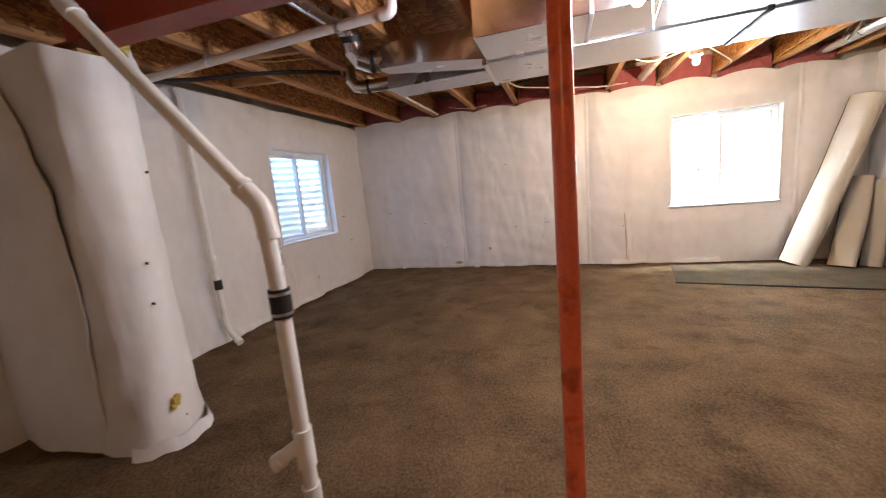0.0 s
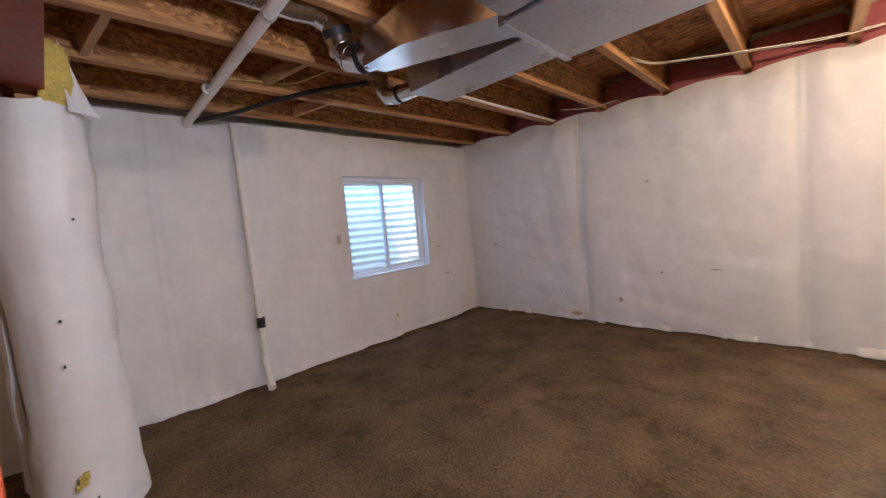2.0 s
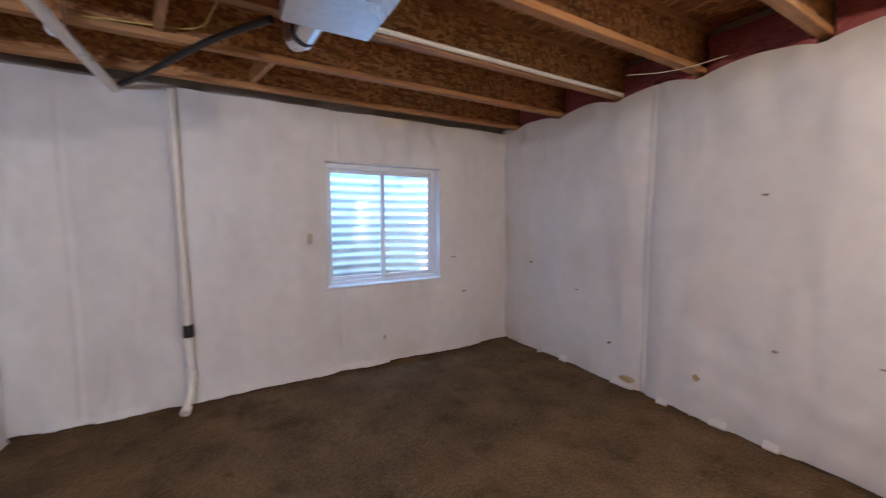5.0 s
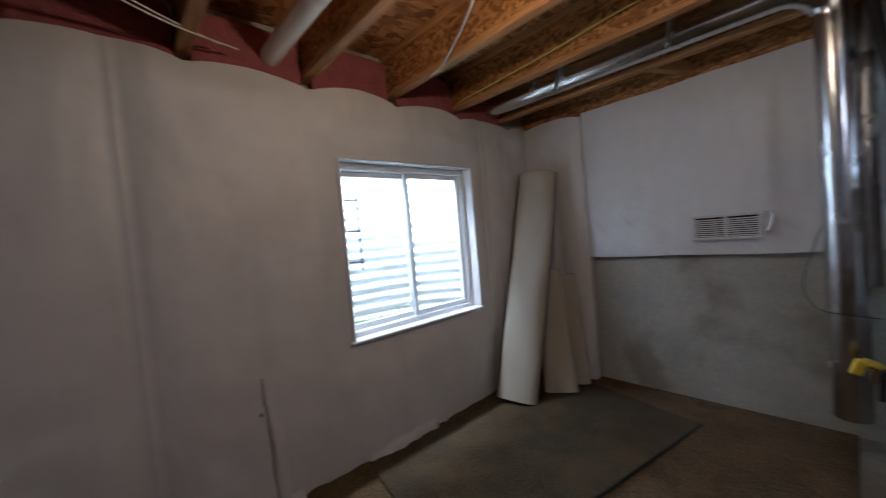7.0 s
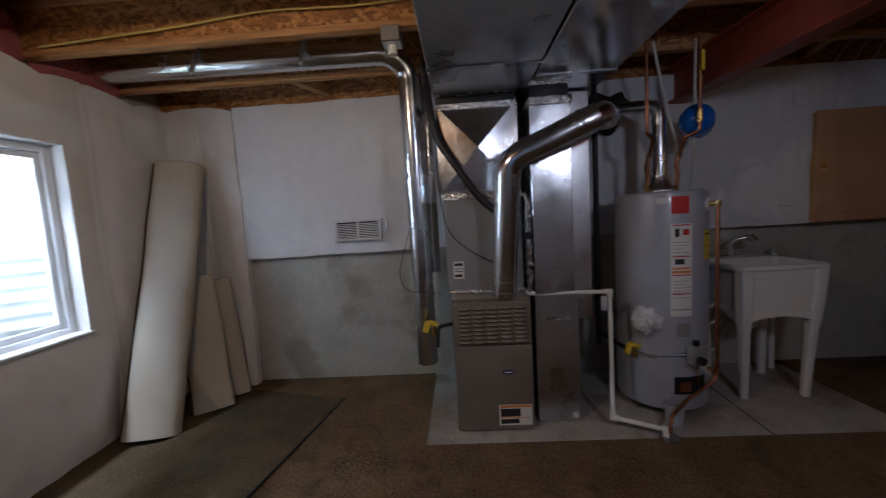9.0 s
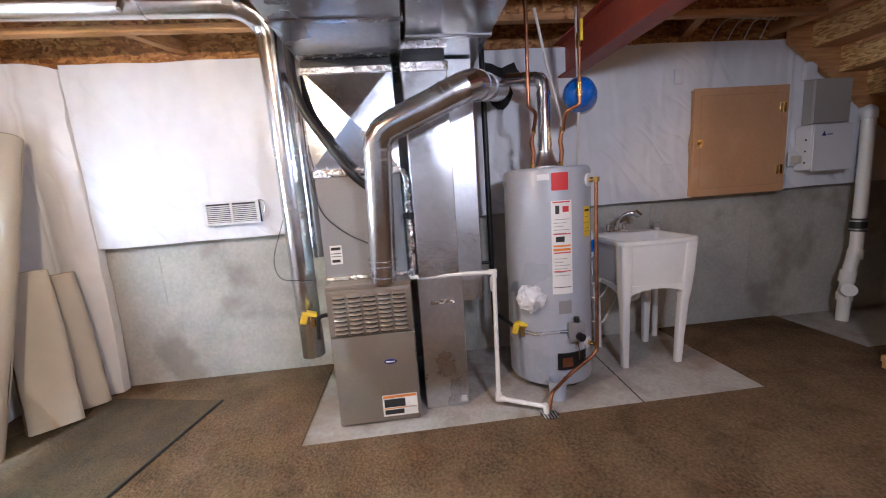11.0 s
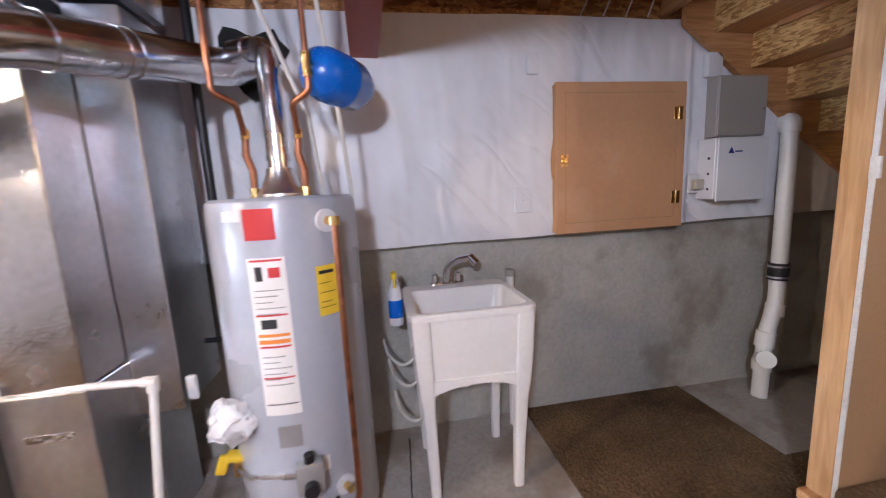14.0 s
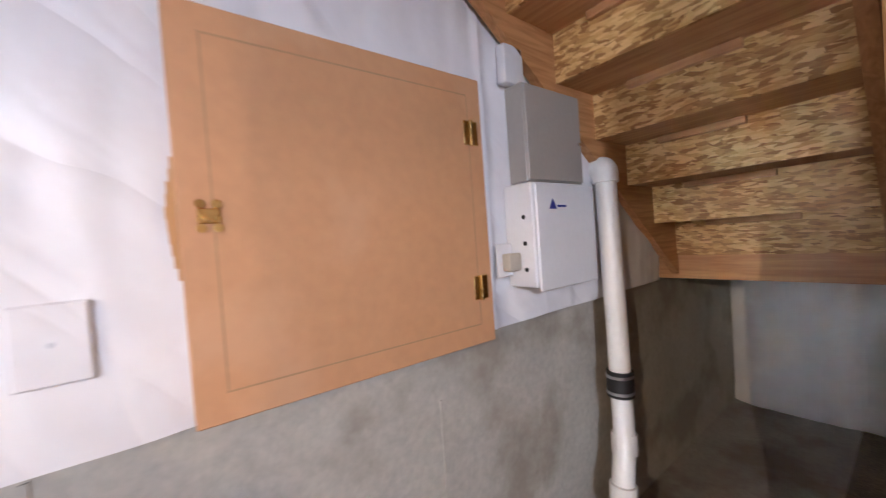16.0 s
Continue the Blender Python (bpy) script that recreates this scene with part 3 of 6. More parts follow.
for v in bm.verts:
    v.co += Vector([0.022 * noise.noise(v.co * 11 + Vector((k, 0, 0))) + 0.008 * noise.noise(v.co * 40 + Vector((0, k, 0))) for k in (0, 4, 8)])
    v.co.y += 0.05 * (v.co.z - 2.1)
part("exposed_wool", bm, YELLOW_WOOL, stub, "yellow fibreglass showing at the torn top")
rows = []
for j in range(13):
    u = j / 12
    z = 2.03 + 0.35 * u
    y0, y1 = -4.15, -4.03 - 0.11 * u ** 0.7
    rows.append([(1.075 - 0.03 * u + 0.02 * noise.noise((u * 4, k * 0.8, 3)) - 0.012 * k, y0 + (y1 - y0) * k / 5, z + 0.01 * noise.noise((k, u * 5, 1))) for k in range(6)])
part_mesh("raised_flap", grid_mesh("raised_flap", rows), WRAP, stub, "torn flap of facing standing up beside the beam", smooth=60)
bm = bmesh.new()
for dy, z, s in ((0.0, 0.235, 1.0), (0.018, 0.255, 0.7), (-0.012, 0.21, 0.6)):
    box(bm, (1.085, -4.325 + dy, z - 0.025 * s), (1.113, -4.325 + dy + 0.035 * s, z + 0.025 * s), 0.004)
part("torn_patch", bm, YELLOW_WOOL, stub, "small tear with yellow wool showing")

rows = []
for j in range(40):
    z = 0.015 + 2.06 * j / 39
    edge = 0.80 + 0.06 * math.sin(z * 1.7) - 0.25 * max(0.0, z - 1.45) + 0.03 * noise.noise((z * 1.6, 2, 7)) + 0.02 * noise.noise((z * 6, 5, 2))
    row = []
    for i in range(19):
        u = i / 18
        x = 0.07 + (edge - 0.07) * u
        bulge = 0.055 * math.sin(math.pi * min(1.0, 0.12 + u * 0.88)) ** 0.6 + 0.02 * noise.noise((x * 4, z * 1.7, 9)) + 0.008 * noise.noise((x * 13, z * 4, 1))
        row.append((x, -4.495 - max(0.0, bulge), z))
    row.append((edge - 0.02, -4.48, z))
    rows.append(row)
part_mesh("lapped_batt", grid_mesh("lapped_batt", rows), WRAP, stub, "second batt lapped along the wall, its edge rolled", smooth=70)
bm = bmesh.new()
for y, z in ((-4.30, 1.02), (-4.31, 0.80), (-4.27, 0.12), (-4.2, 1.5)):
    box(bm, (1.08, y, z), (1.103, y + 0.009, z + 0.014), 0.003)
part("staple_mark", bm, BLACK_INK, stub)
rows = []
for j in range(4):
    rows.append([(1.05 + 0.2 * math.cos(a) * (1 + 0.03 * j) - 0.08, -4.3 + 0.21 * math.sin(a) * (1 + 0.03 * j), 0.075 - 0.024 * j + 0.012 * math.sin(7 * a)) for a in [radians(-80 + 10 * k) for k in range(17)]])
part_mesh("torn_hem", grid_mesh("torn_hem", rows), WRAP, stub, "torn hem spread on the floor", smooth=50)

# ---- windows and wells ----


def window(name, origin, along, out, hole, label):
    """A sliding window of two sashes in a recessed vinyl frame, seen from inside."""
    origin, along, out = Vector(origin), Vector(along), Vector(out)
    u0, u1, z0, z1 = hole

    def slab(bm, a, b, n0, n1, lo, hi, bevel=0.003):
        p, q = origin + along * a + out * n0, origin + along * b + out * n1
        box(bm, (min(p.x, q.x), min(p.y, q.y), lo), (max(p.x, q.x), max(p.y, q.y), hi), bevel)

    def ring(a, b, n0, n1, lo, hi, t):
        bm = bmesh.new()
        slab(bm, a, a + t, n0, n1, lo, hi)
        slab(bm, b - t, b, n0, n1, lo, hi)
        slab(bm, a + t, b - t, n0, n1, lo, lo + t)
        slab(bm, a + t, b - t, n0, n1, hi - t, hi)
        return bm

    mid = origin + along * (u0 + u1) / 2
    w = thing(name, (mid.x, mid.y, z0), label, "window", kind="structure")
    part("window_surround", ring(u0 - 0.012, u1 + 0.012, -0.028, 0.10, z0 - 0.012, z1 + 0.012, 0.014), WRAP, w, "white wrapped reveal")
    part("window_frame", ring(u0 + 0.003, u1 - 0.003, 0.06, 0.15, z0 + 0.003, z1 - 0.003, 0.045), VINYL, w)
    c = (u0 + u1) / 2
    for a, b, n in ((u0 + 0.045, c + 0.02, 0.115), (c - 0.02, u1 - 0.045, 0.082)):
        sash = part("sash", ring(a, b, n, n + 0.026, z0 + 0.05, z1 - 0.05, 0.035), VINYL, w)
        bm = bmesh.new()
        slab(bm, a + 0.033, b - 0.033, n + 0.011, n + 0.015, z0 + 0.083, z1 - 0.083, 0)
        pane = part("pane", bm, GLASS, sash, smooth=0)
        pane.visible_shadow = False
    bm = bmesh.new()
    slab(bm, u0 - 0.03, u1 + 0.03, -0.035, 0.06, z0 - 0.008, z0 + 0.014, 0.006)
    part("window_sill", bm, VINYL, w)
    bm = bmesh.new()
    slab(bm, c - 0.012, c + 0.012, 0.066, 0.082, (z0 + z1) / 2 - 0.03, (z0 + z1) / 2 + 0.03, 0.004)
    part("latch", bm, VINYL, w)
    return w


window("window_1", (0, 0, 0), (0, 1, 0), (-1, 0, 0), W1, "white vinyl sliding window onto a corrugated steel well")
window("window_2", (0, 0, 0), (1, 0, 0), (0, 1, 0), W2, "white vinyl sliding window onto a bright sunlit well")


def well(center, along, out, label, r=0.98, depth=1.0):
    """Half-round corrugated steel window well."""
    center, along, out = Vector(center), Vector(along), Vector(out)
    rows = []
    steps = round((2.58 - 0.35) / 0.0125)
    for j in range(steps + 1):
        z = 0.35 + 0.0125 * j
        rib = 0.016 * math.sin(2 * math.pi * z / 0.098)
        row = []
        for k in range(33):
            a = math.pi * k / 32
            row.append(center + along * (math.cos(a) * (r + rib * 0.6)) + out * (0.165 + (math.sin(a) ** 0.8) * (depth - 0.165 + rib)) + Vector((0, 0, z)))
        rows.append(row)
    me = grid_mesh("window_well", rows)
    ob = part_mesh("window_well", me, WELL, None, label, 80)
    tagged(ob, category="window well", group="window wells")
    rows = []
    for i in range(15):
        rows.append([])
        for k in range(17):
            p = center + along * ((k / 8 - 1) * r * 0.99) + out * (0.165 + i / 14 * (depth - 0.18)) + Vector((0, 0, 0.60))
            p.z += 0.05 * noise.noise(p * 4) + 0.02 * noise.noise(p * 15)
            rows[-1].append(p)
    g = part_mesh("gravel_bed", grid_mesh("gravel_bed", rows), SOIL, None, "dirt and gravel at the bottom of the window well", 60)
    tagged(g, category="gravel", kind="stuff")


well((0, -1.48, 0), (0, 1, 0), (-1, 0, 0), "blue-grey corrugated steel window well outside the window")
well((5.2, 0, 0), (1, 0, 0), (0, 1, 0), "sunlit corrugated steel window well with weeds")

# ground outside, level with the top of the wells
bm = bmesh.new()
gx, gy = [-60, -1.05, -0.17, 4.2, 6.2, 7.1, 60], [-60, SOUTH - 0.2, -2.48, -0.48, 0.17, 1.05, 60]
grid = {(i, j): bm.verts.new((x, y, 2.46)) for i, x in enumerate(gx) for j, y in enumerate(gy)}
for i in range(6):
    for j in range(6):
        cx, cy = (gx[i] + gx[i + 1]) / 2, (gy[j] + gy[j + 1]) / 2
        house = -0.17 < cx < 7.1 and SOUTH - 0.2 < cy < 0.17
        pits = (-1.05 < cx < -0.17 and -2.48 < cy < -0.48) or (4.2 < cx < 6.2 and 0.17 < cy < 1.05)
        if not house and not pits:
            bm.faces.new((grid[i, j], grid[i + 1, j], grid[i + 1, j + 1], grid[i, j + 1]))
structure("ground", bm, SOIL, "bare earth round the house", 0)

# ---- floor joists ----


def floor_joist(x, y0, y1):
    j = thing("floor_joist", (x, y1, JOIST_Z), "wooden I-joist with strand board web and lumber flanges", "joist", "floor joists")
    part("bottom_flange", boxed((x - 0.031, y0, JOIST_Z), (x + 0.031, y1, JOIST_Z + 0.038), 0.003), LUMBER, j)
    part("top_flange", boxed((x - 0.031, y0, FLOOR_ABOVE - 0.038), (x + 0.031, y1, FLOOR_ABOVE), 0.003), LUMBER, j)
    part("web", boxed((x - 0.006, y0, JOIST_Z + 0.038), (x + 0.006, y1, FLOOR_ABOVE - 0.038)), OSB, j)
    return j


first_joist = floor_joist(JOISTS[0], SOUTH, 0.085)
for x in JOISTS[1:8]:
    copy_thing(first_joist, Matrix.Translation((x, 0.085, JOIST_Z)))
short_joist = floor_joist(JOISTS[8], -5.84, 0.085)
for x in JOISTS[9:]:
    copy_thing(short_joist, Matrix.Translation((x, 0.085, JOIST_Z)))
tagged(part("stair_header", boxed((4.7, -5.88, JOIST_Z), (EAST - 0.002, -5.843, FLOOR_ABOVE - 0.002), 0.003), LUMBER_X, None, "doubled lumber header at the stair opening"), category="header")


def blocking(a, b, z0=JOIST_Z, z1=JOIST_Z + 0.08, t=0.02):
    """A short wooden block nailed between two joists."""
    a, b = Vector((*a, 0)), Vector((*b, 0))
    d = (b - a)
    m = Matrix.Translation((a + b) / 2 + Vector((0, 0, (z0 + z1) / 2))) @ Matrix.Rotation(math.atan2(d.y, d.x), 4, "Z")
    ob = part("joist_block", boxed((-d.length / 2, -t, -(z1 - z0) / 2), (d.length / 2, t, (z1 - z0) / 2), 0.003, m), LUMBER_X, None,
              "short pine block nailed between two floor joists")
    return tagged(ob, category="blocking", group="joist blocks")


blocking((3.283, -3.62), (3.827, -3.62), JOIST_Z + 0.001, JOIST_Z + 0.04, 0.045)
blocking((0.84, -4.05), (1.38, -3.98), 2.40, 2.49)
blocking((0.23, -2.62), (0.79, -2.5), 2.42, 2.51)
blocking((0.84, -3.1), (1.38, -3.0), 2.42, 2.50)
blocking((6.33, -1.2), (6.70, -1.36), 2.40, 2.48, 0.03)
blocking((6.33, -4.95), (6.70, -5.1), 2.40, 2.48, 0.035)

# ---- beam and post ----
beam = thing("steel_beam", (1.0, -4.29, 2.12), "dark red primed steel I-beam under the joists", "beam")
beam_m = Matrix.Translation((3.87, -4.19, 0)) @ Matrix.Rotation(math.atan2(0.2, 5.7), 4, "Z")
part("bottom_flange", boxed((-2.99, -0.07, 2.12), (2.82, 0.07, 2.132), 0.002, beam_m), RED_BEAM, beam)
part("top_flange", boxed((-2.99, -0.07, 2.371), (2.82, 0.07, 2.383), 0.002, beam_m), RED_BEAM, beam)
part("web", boxed((-2.99, -0.005, 2.132), (2.82, 0.005, 2.371), 0, beam_m), RED_BEAM, beam)

POST = (3.217, -4.31)
post = thing("steel_post", (*POST, 0), "orange-red painted round steel column, scuffed", "column")
part("shaft", rodded((*POST, 0.001), (*POST, 2.109), 0.0385, n=32), RED_POST, post)
part("cap_plate", boxed((POST[0] - 0.09, POST[1] - 0.05, 2.107), (POST[0] + 0.09, POST[1] + 0.14, 2.1185), 0.002), RED_POST, post)

# ---- stairs ----
stairs = thing("upper_stairs", (6.2, -7.42, 1.33), "unfinished wooden stair flight seen from below, strand board risers", "stairs")
for k in range(7):
    y, z = -7.42 + 0.265 * k, 1.33 + 0.19 * k
    part("riser", boxed((5.80, y, z - 0.03), (6.575, y + 0.012, z + 0.16)), STAIR_OSB, stairs)
    part("tread", boxed((5.80, y - 0.03, z + 0.16), (6.575, y + 0.265, z + 0.19), 0.004), LUMBER_X, stairs)
    part("cleat", boxed((6.05 + 0.03 * (k % 3), y + 0.013, z + 0.13), (6.42, y + 0.04, z + 0.159), 0.003), LUMBER_X, stairs)
for x0, x1 in ((6.575, 6.613), (5.762, 5.80)):
    bm = bmesh.new()
    prof = [(-7.42, 1.19), (-7.46, 1.45), (-5.9, 2.60), (-5.9, 2.30)]
    a = [bm.verts.new((x0, *p)) for p in prof]
    b = [bm.verts.new((x1, *p)) for p in prof]
    bm.faces.new(a)
    bm.faces.new(b[::-1])
    for k in range(4):
        bm.faces.new((a[k], a[(k + 1) % 4], b[(k + 1) % 4], b[k]))
    part("stringer", bm, LUMBER, stairs)
landing = thing("stair_landing", (5.7, -8.0, 1.15), "framed wooden stair landing with a knotty rim board", "landing")
part("rim_board", boxed((4.80, -7.465, 1.165), (6.70, -7.425, 1.325), 0.003), LUMBER_X, landing)
part("deck", boxed((4.80, SOUTH + 0.005, 1.33), (6.70, -7.43, 1.352)), STAIR_OSB, landing)
part("skirt_board", boxed((4.80, -7.51, -0.01), (4.84, -7.468, 1.16), 0.003), LUMBER_Z, landing)
low = thing("lower_stairs", (5.2, -5.80, 0), "brown carpeted stair flight down to the basement floor", "stairs")
for k in range(6):
    part("step", boxed((4.75, -7.42, 0.186 * k + (0.001 if k == 0 else 0)), (5.628, -5.80 - 0.27 * k, 0.186 * (k + 1)), 0.02, seg=2), CARPET, low)
blanket("wall_insulation_south", (0, SOUTH + 0.06, 0), (1, 0, 0), (0, 1, 0), 0.1, EAST - 0.02, [1.2, 2.4, 3.6, 4.8, 6.0], lambda u: 2.33, None, ragged, seed=6.0,
        label="white insulation blanket on the wall behind the stairs")

partition = thing("stair_partition", (5.7, -5.83, 0), "unfinished stair partition with raw lumber studs and tan drywall", "partition")
for y in (-5.83, -6.23, -6.63, -7.03):
    part("stud", boxed((5.65, y - 0.038, 0.092), (5.739, y, 2.37), 0.003), LUMBER_Z, partition)
part("bottom_plate", boxed((5.65, -7.4, 0.001), (5.739, -5.80, 0.045), 0.003), LUMBER, partition, "raw lumber bottom plate")
part("shim_plate", boxed((5.645, -7.39, 0.046), (5.742, -5.79, 0.09), 0.003), LUMBER, partition)
part("drywall", boxed((5.633, -8.7, 0.09), (5.646, -5.834, 2.38)), DRYWALL, partition)
bm = bmesh.new()
for k in range(60):
    z = 0.1 + k * 0.038
    w = 0.004 * noise.noise((0, 0, z * 9)) + (0.012 if 1.36 < z < 1.44 else 0)
    box(bm, (5.6315 - max(0, w), -5.8335, z), (5.6475, -5.828 + abs(w) * 0.3, z + 0.0381))
part("drywall_edge", bm, GYPSUM, partition, "broken white gypsum edge")

# ---- bulbs ----


def bare_bulb(at, ceiling_z, label, chain=0.0, drop=0.0):
    x, y, z = at
    b = thing("bare_bulb", (x, y, ceiling_z), label, "light bulb")
    bm = bmesh.new()
    lathe(bm, [(0.05, -0.018), (0.055, 0.0), (0.05, 0.012), (0.033, 0.02), (0.028, 0.045), (0.024, 0.05)][::-1], (x, y, z + 0.055), n=20)
    part("lamp_holder", bm, PORCELAIN, b)
    # cord and rose are added, to hang the fill bulb below duct and beam
    if chain:
        part("drop_cord", tubed([(x, y, z + 0.06), (x, y, ceiling_z - 0.025)], 0.006, 8), WIRE_WHITE, b)
        part("ceiling_rose", rodded((x, y, ceiling_z - 0.03), (x, y, ceiling_z + 0.0005), 0.045, n=16), PORCELAIN, b)
    else:
        part("junction_box", rodded((x, y, z + 0.068), (x, y, ceiling_z - 0.002), 0.05, n=8), GALV_DULL, b)
    bm = bmesh.new()
    lathe(bm, [(0.002, -0.045), (0.018, -0.041), (0.029, -0.025), (0.031, -0.008), (0.027, 0.012), (0.016, 0.032), (0.013, 0.05)], (x, y, z), n=20)
    globe = part("glass_globe", bm, BULB_GLOW, b, smooth=80)
    globe.visible_shadow = False
    if chain:
        pts = [(x + 0.05, y, z + 0.06), (x + 0.062, y, z + 0.02), (x + 0.06, y, z - chain * 0.5), (x + 0.068, y + 0.01, z - chain)]
        part("pull_cord", tubed(rounded(pts, 0.02), 0.0035, 6), WIRE_WHITE, b)
        part("pull_cord", tubed([(x + 0.052, y - 0.02, z + 0.06), (x + 0.09, y - 0.02, z - chain * 0.3), (x + 0.072, y + 0.008, z - chain * 0.75)], 0.003, 6), WIRE_WHITE, b)
    return b


bare_bulb(BULB, JOIST_Z, "lit bare bulb in a white porcelain holder under a joist")
bare_bulb(PULL_FILL_BULB, JOIST_Z, "bare bulb with a white pull cord, lit as added fill light", 0.15)
bare_bulb(SOUTH_BULB, JOIST_Z, "lit bare bulb over the far end of the basement")

# ---- ducts ----
trunk = thing("supply_trunk_duct", (4.4, -2.55, 2.13), "long rectangular galvanised supply duct under the joists", "duct")
bm = bmesh.new()
for x0, x1, y0, y1 in ((2.72, 4.40, -2.85, -2.26), (4.405, 6.60, -2.845, -2.255)):
    box(bm, (x0, y0, 2.13), (x1, y1, 2.38), 0.004)
part("main_run", bm, GALV_DULL, trunk)
bm = boxed((1.85, -2.62, 2.15), (2.719, -2.28, 2.375), 0.004)
part("reduced_run", bm, GALV_DULL, trunk)
for x in (2.72, 4.40, 5.6):
    bm = bmesh.new()
    box(bm, (x - 0.018, -2.855, 2.122), (x + 0.018, -2.25, 2.129), 0.002)
    box(bm, (x - 0.018, -2.858, 2.13), (x + 0.018, -2.8515, 2.379), 0.002)
    part("drive_cleat", bm, GALV if x != 4.40 else WIRE_BLACK, trunk, "dark seam strip" if x == 4.40 else "")
bm = bmesh.new()
for k in range(5):
    a = 1.95 + 0.9 * k
    box(bm, (a, -2.2765, 2.15 + 0.03), (a + 0.85, -2.2745 + 0.002, 2.16 + 0.03), 0.001)
part("seam_ridge", bm, GALV, trunk)

ret = thing("return_trunk_duct", (4.4, -3.1, 2.13), "rectangular galvanised return duct beside the supply trunk", "duct")
part("main_run", boxed((2.74, -3.32, 2.14), (6.35, -2.868, 2.38), 0.004), GALV, ret)
for x in (3.4, 4.62, 5.84):
    bm = bmesh.new()
    box(bm, (x - 0.012, -3.327, 2.133), (x + 0.012, -2.866, 2.1395), 0.002)
    box(bm, (x - 0.012, -3.327, 2.14), (x + 0.012, -3.3205, 2.378), 0.002)
    part("drive_cleat", bm, GALV_DULL, ret)


def round_duct(name, points, r, label, bend=0.12, mat=GALV, collars=(), parent=None, steps=3):
    """Round sheet-metal pipe with raised joints at given places along its path."""
    pts = rounded(points, bend, steps)
    own = parent or thing(name, points[0], label, "duct pipe")
    part("pipe", tubed(pts, r, 24), mat, own, smooth=17)
    for s in collars:
        a, b = Vector(points[int(s)]), Vector(points[int(s) + 1])
        c = a.lerp(b, s - int(s))
        d = (b - a).normalized() * 0.012
        part("joint_ring", rodded(c - d, c + d, r + 0.004, n=24), mat, own)
    return own


boot = thing("takeoff_duct", (2.2, -2.9, 2.2), "shiny galvanised take-off boot and elbows at the trunk end", "duct")
bm = bmesh.new()
a = [bm.verts.new(p) for p in ((2.73, -2.62, 2.16), (2.73, -2.865, 2.16), (2.73, -2.865, 2.37), (2.73, -2.62, 2.37))]
b = [bm.verts.new(p) for p in ((2.28, -2.78, 2.17), (2.28, -3.03, 2.17), (2.28, -3.03, 2.35), (2.28, -2.78, 2.35))]
c = [bm.verts.new(p) for p in ((1.98, -2.9, 2.175), (1.98, -3.04, 2.175), (1.98, -3.04, 2.325), (1.98, -2.9, 2.325))]
for p, q in ((a, b), (b, c)):
    for k in range(4):
        bm.faces.new((p[k], p[(k + 1) % 4], q[(k + 1) % 4], q[k]))
bm.faces.new(a)
bm.faces.new(c[::-1])
part("boot", bm, GALV, boot, smooth=20)
ELBOW = [(1.99, -2.97, 2.25), (1.90, -2.995, 2.25), (1.835, -3.02, 2.275), (1.80, -3.04, 2.33), (1.795, -3.06, 2.41), (1.785, -3.09, 2.47), (1.76, -3.16, 2.515), (1.73, -3.27, 2.52), (1.70, -4.05, 2.52)]
part("pipe", tubed(ELBOW, 0.074, 24), GALV, boot, smooth=12)
for k, r in ((2, 0.078), (3, 0.078), (5, 0.078), (6, 0.078)):
    c, d = Vector(ELBOW[k]), (Vector(ELBOW[k + 1]) - Vector(ELBOW[k - 1])).normalized() * 0.005
    part("joint_ring", rodded(c - d, c + d, r, n=24), GALV, boot)
c, d = Vector(ELBOW[4]), Vector((0.005, -0.02, 0.05)).normalized() * 0.02
part("band", rodded(c - d, c + d, 0.079, n=24), RUBBER, boot, "black joint band")
part("band", rodded((1.93, -2.985, 2.25), (1.90, -2.995, 2.25), 0.078, n=24), RUBBER, boot, "black joint band")
SHORT = [(1.86, -2.47, 2.24), (1.56, -2.49, 2.24), (1.49, -2.5, 2.255), (1.45, -2.51, 2.31), (1.44, -2.52, 2.42)]
part("pipe", tubed(SHORT, 0.056, 24), GALV, boot, smooth=12)
part("cap_collar", boxed((-0.055, -0.085, -0.075), (0.055, 0.085, 0.06), 0.004, pose(1.9, -2.48, 2.25)), GALV, boot)
part("band", rodded((1.62, -2.49, 2.24), (1.60, -2.493, 2.24), 0.06, n=24), RUBBER, boot, "black joint band")
hose = part("flex_hose", tubed([(1.4 - 0.1 * k, -2.6 - 0.062 * k, 2.36 + 0.02 * math.sin(k * 0.4) - 0.002 * k) for k in range(14)], 0.018, 8), WIRE_BLACK, None,
            "black flexible hose slung under the joists")
tagged(hose, category="hose")

# round pipes in the joist bays
bay = round_duct("bay_duct_pipe", [(6.11, 0.06, 2.47), (6.11, -1.98, 2.45), (6.2, -2.09, 2.36), (6.237, -2.095, 0.30)], 0.075,
                 "long round galvanised duct turning down beside the furnace", 0.14, collars=(0.35, 0.75, 2.4, 2.75))
for y in (-0.75, -1.45):
    part("hanger_strap", boxed((-0.012, -0.01, -0.13), (0.012, 0.01, 0.13), 0.002, pose(6.0, y, 2.45, 0, 35, 8)), GALV_DULL, bay)
round_duct("combustion_air_pipe", [(6.38, -2.17, 2.36), (6.38, -2.17, 0.95)], 0.05, "slim galvanised pipe behind the furnace drop", collars=(0.3, 0.7))
vent = round_duct("white_vent_pipe", [(4.27, 0.06, 2.47), (4.27, -2.2, 2.46)], 0.052, "white plastic vent pipe lying in a joist bay", mat=PVC, collars=(0.55,))
strip = round_duct("white_conduit", [(1.475, -0.02, 2.40), (1.475, -2.25, 2.405)], 0.014, "white conduit fixed along a joist", mat=PVC)

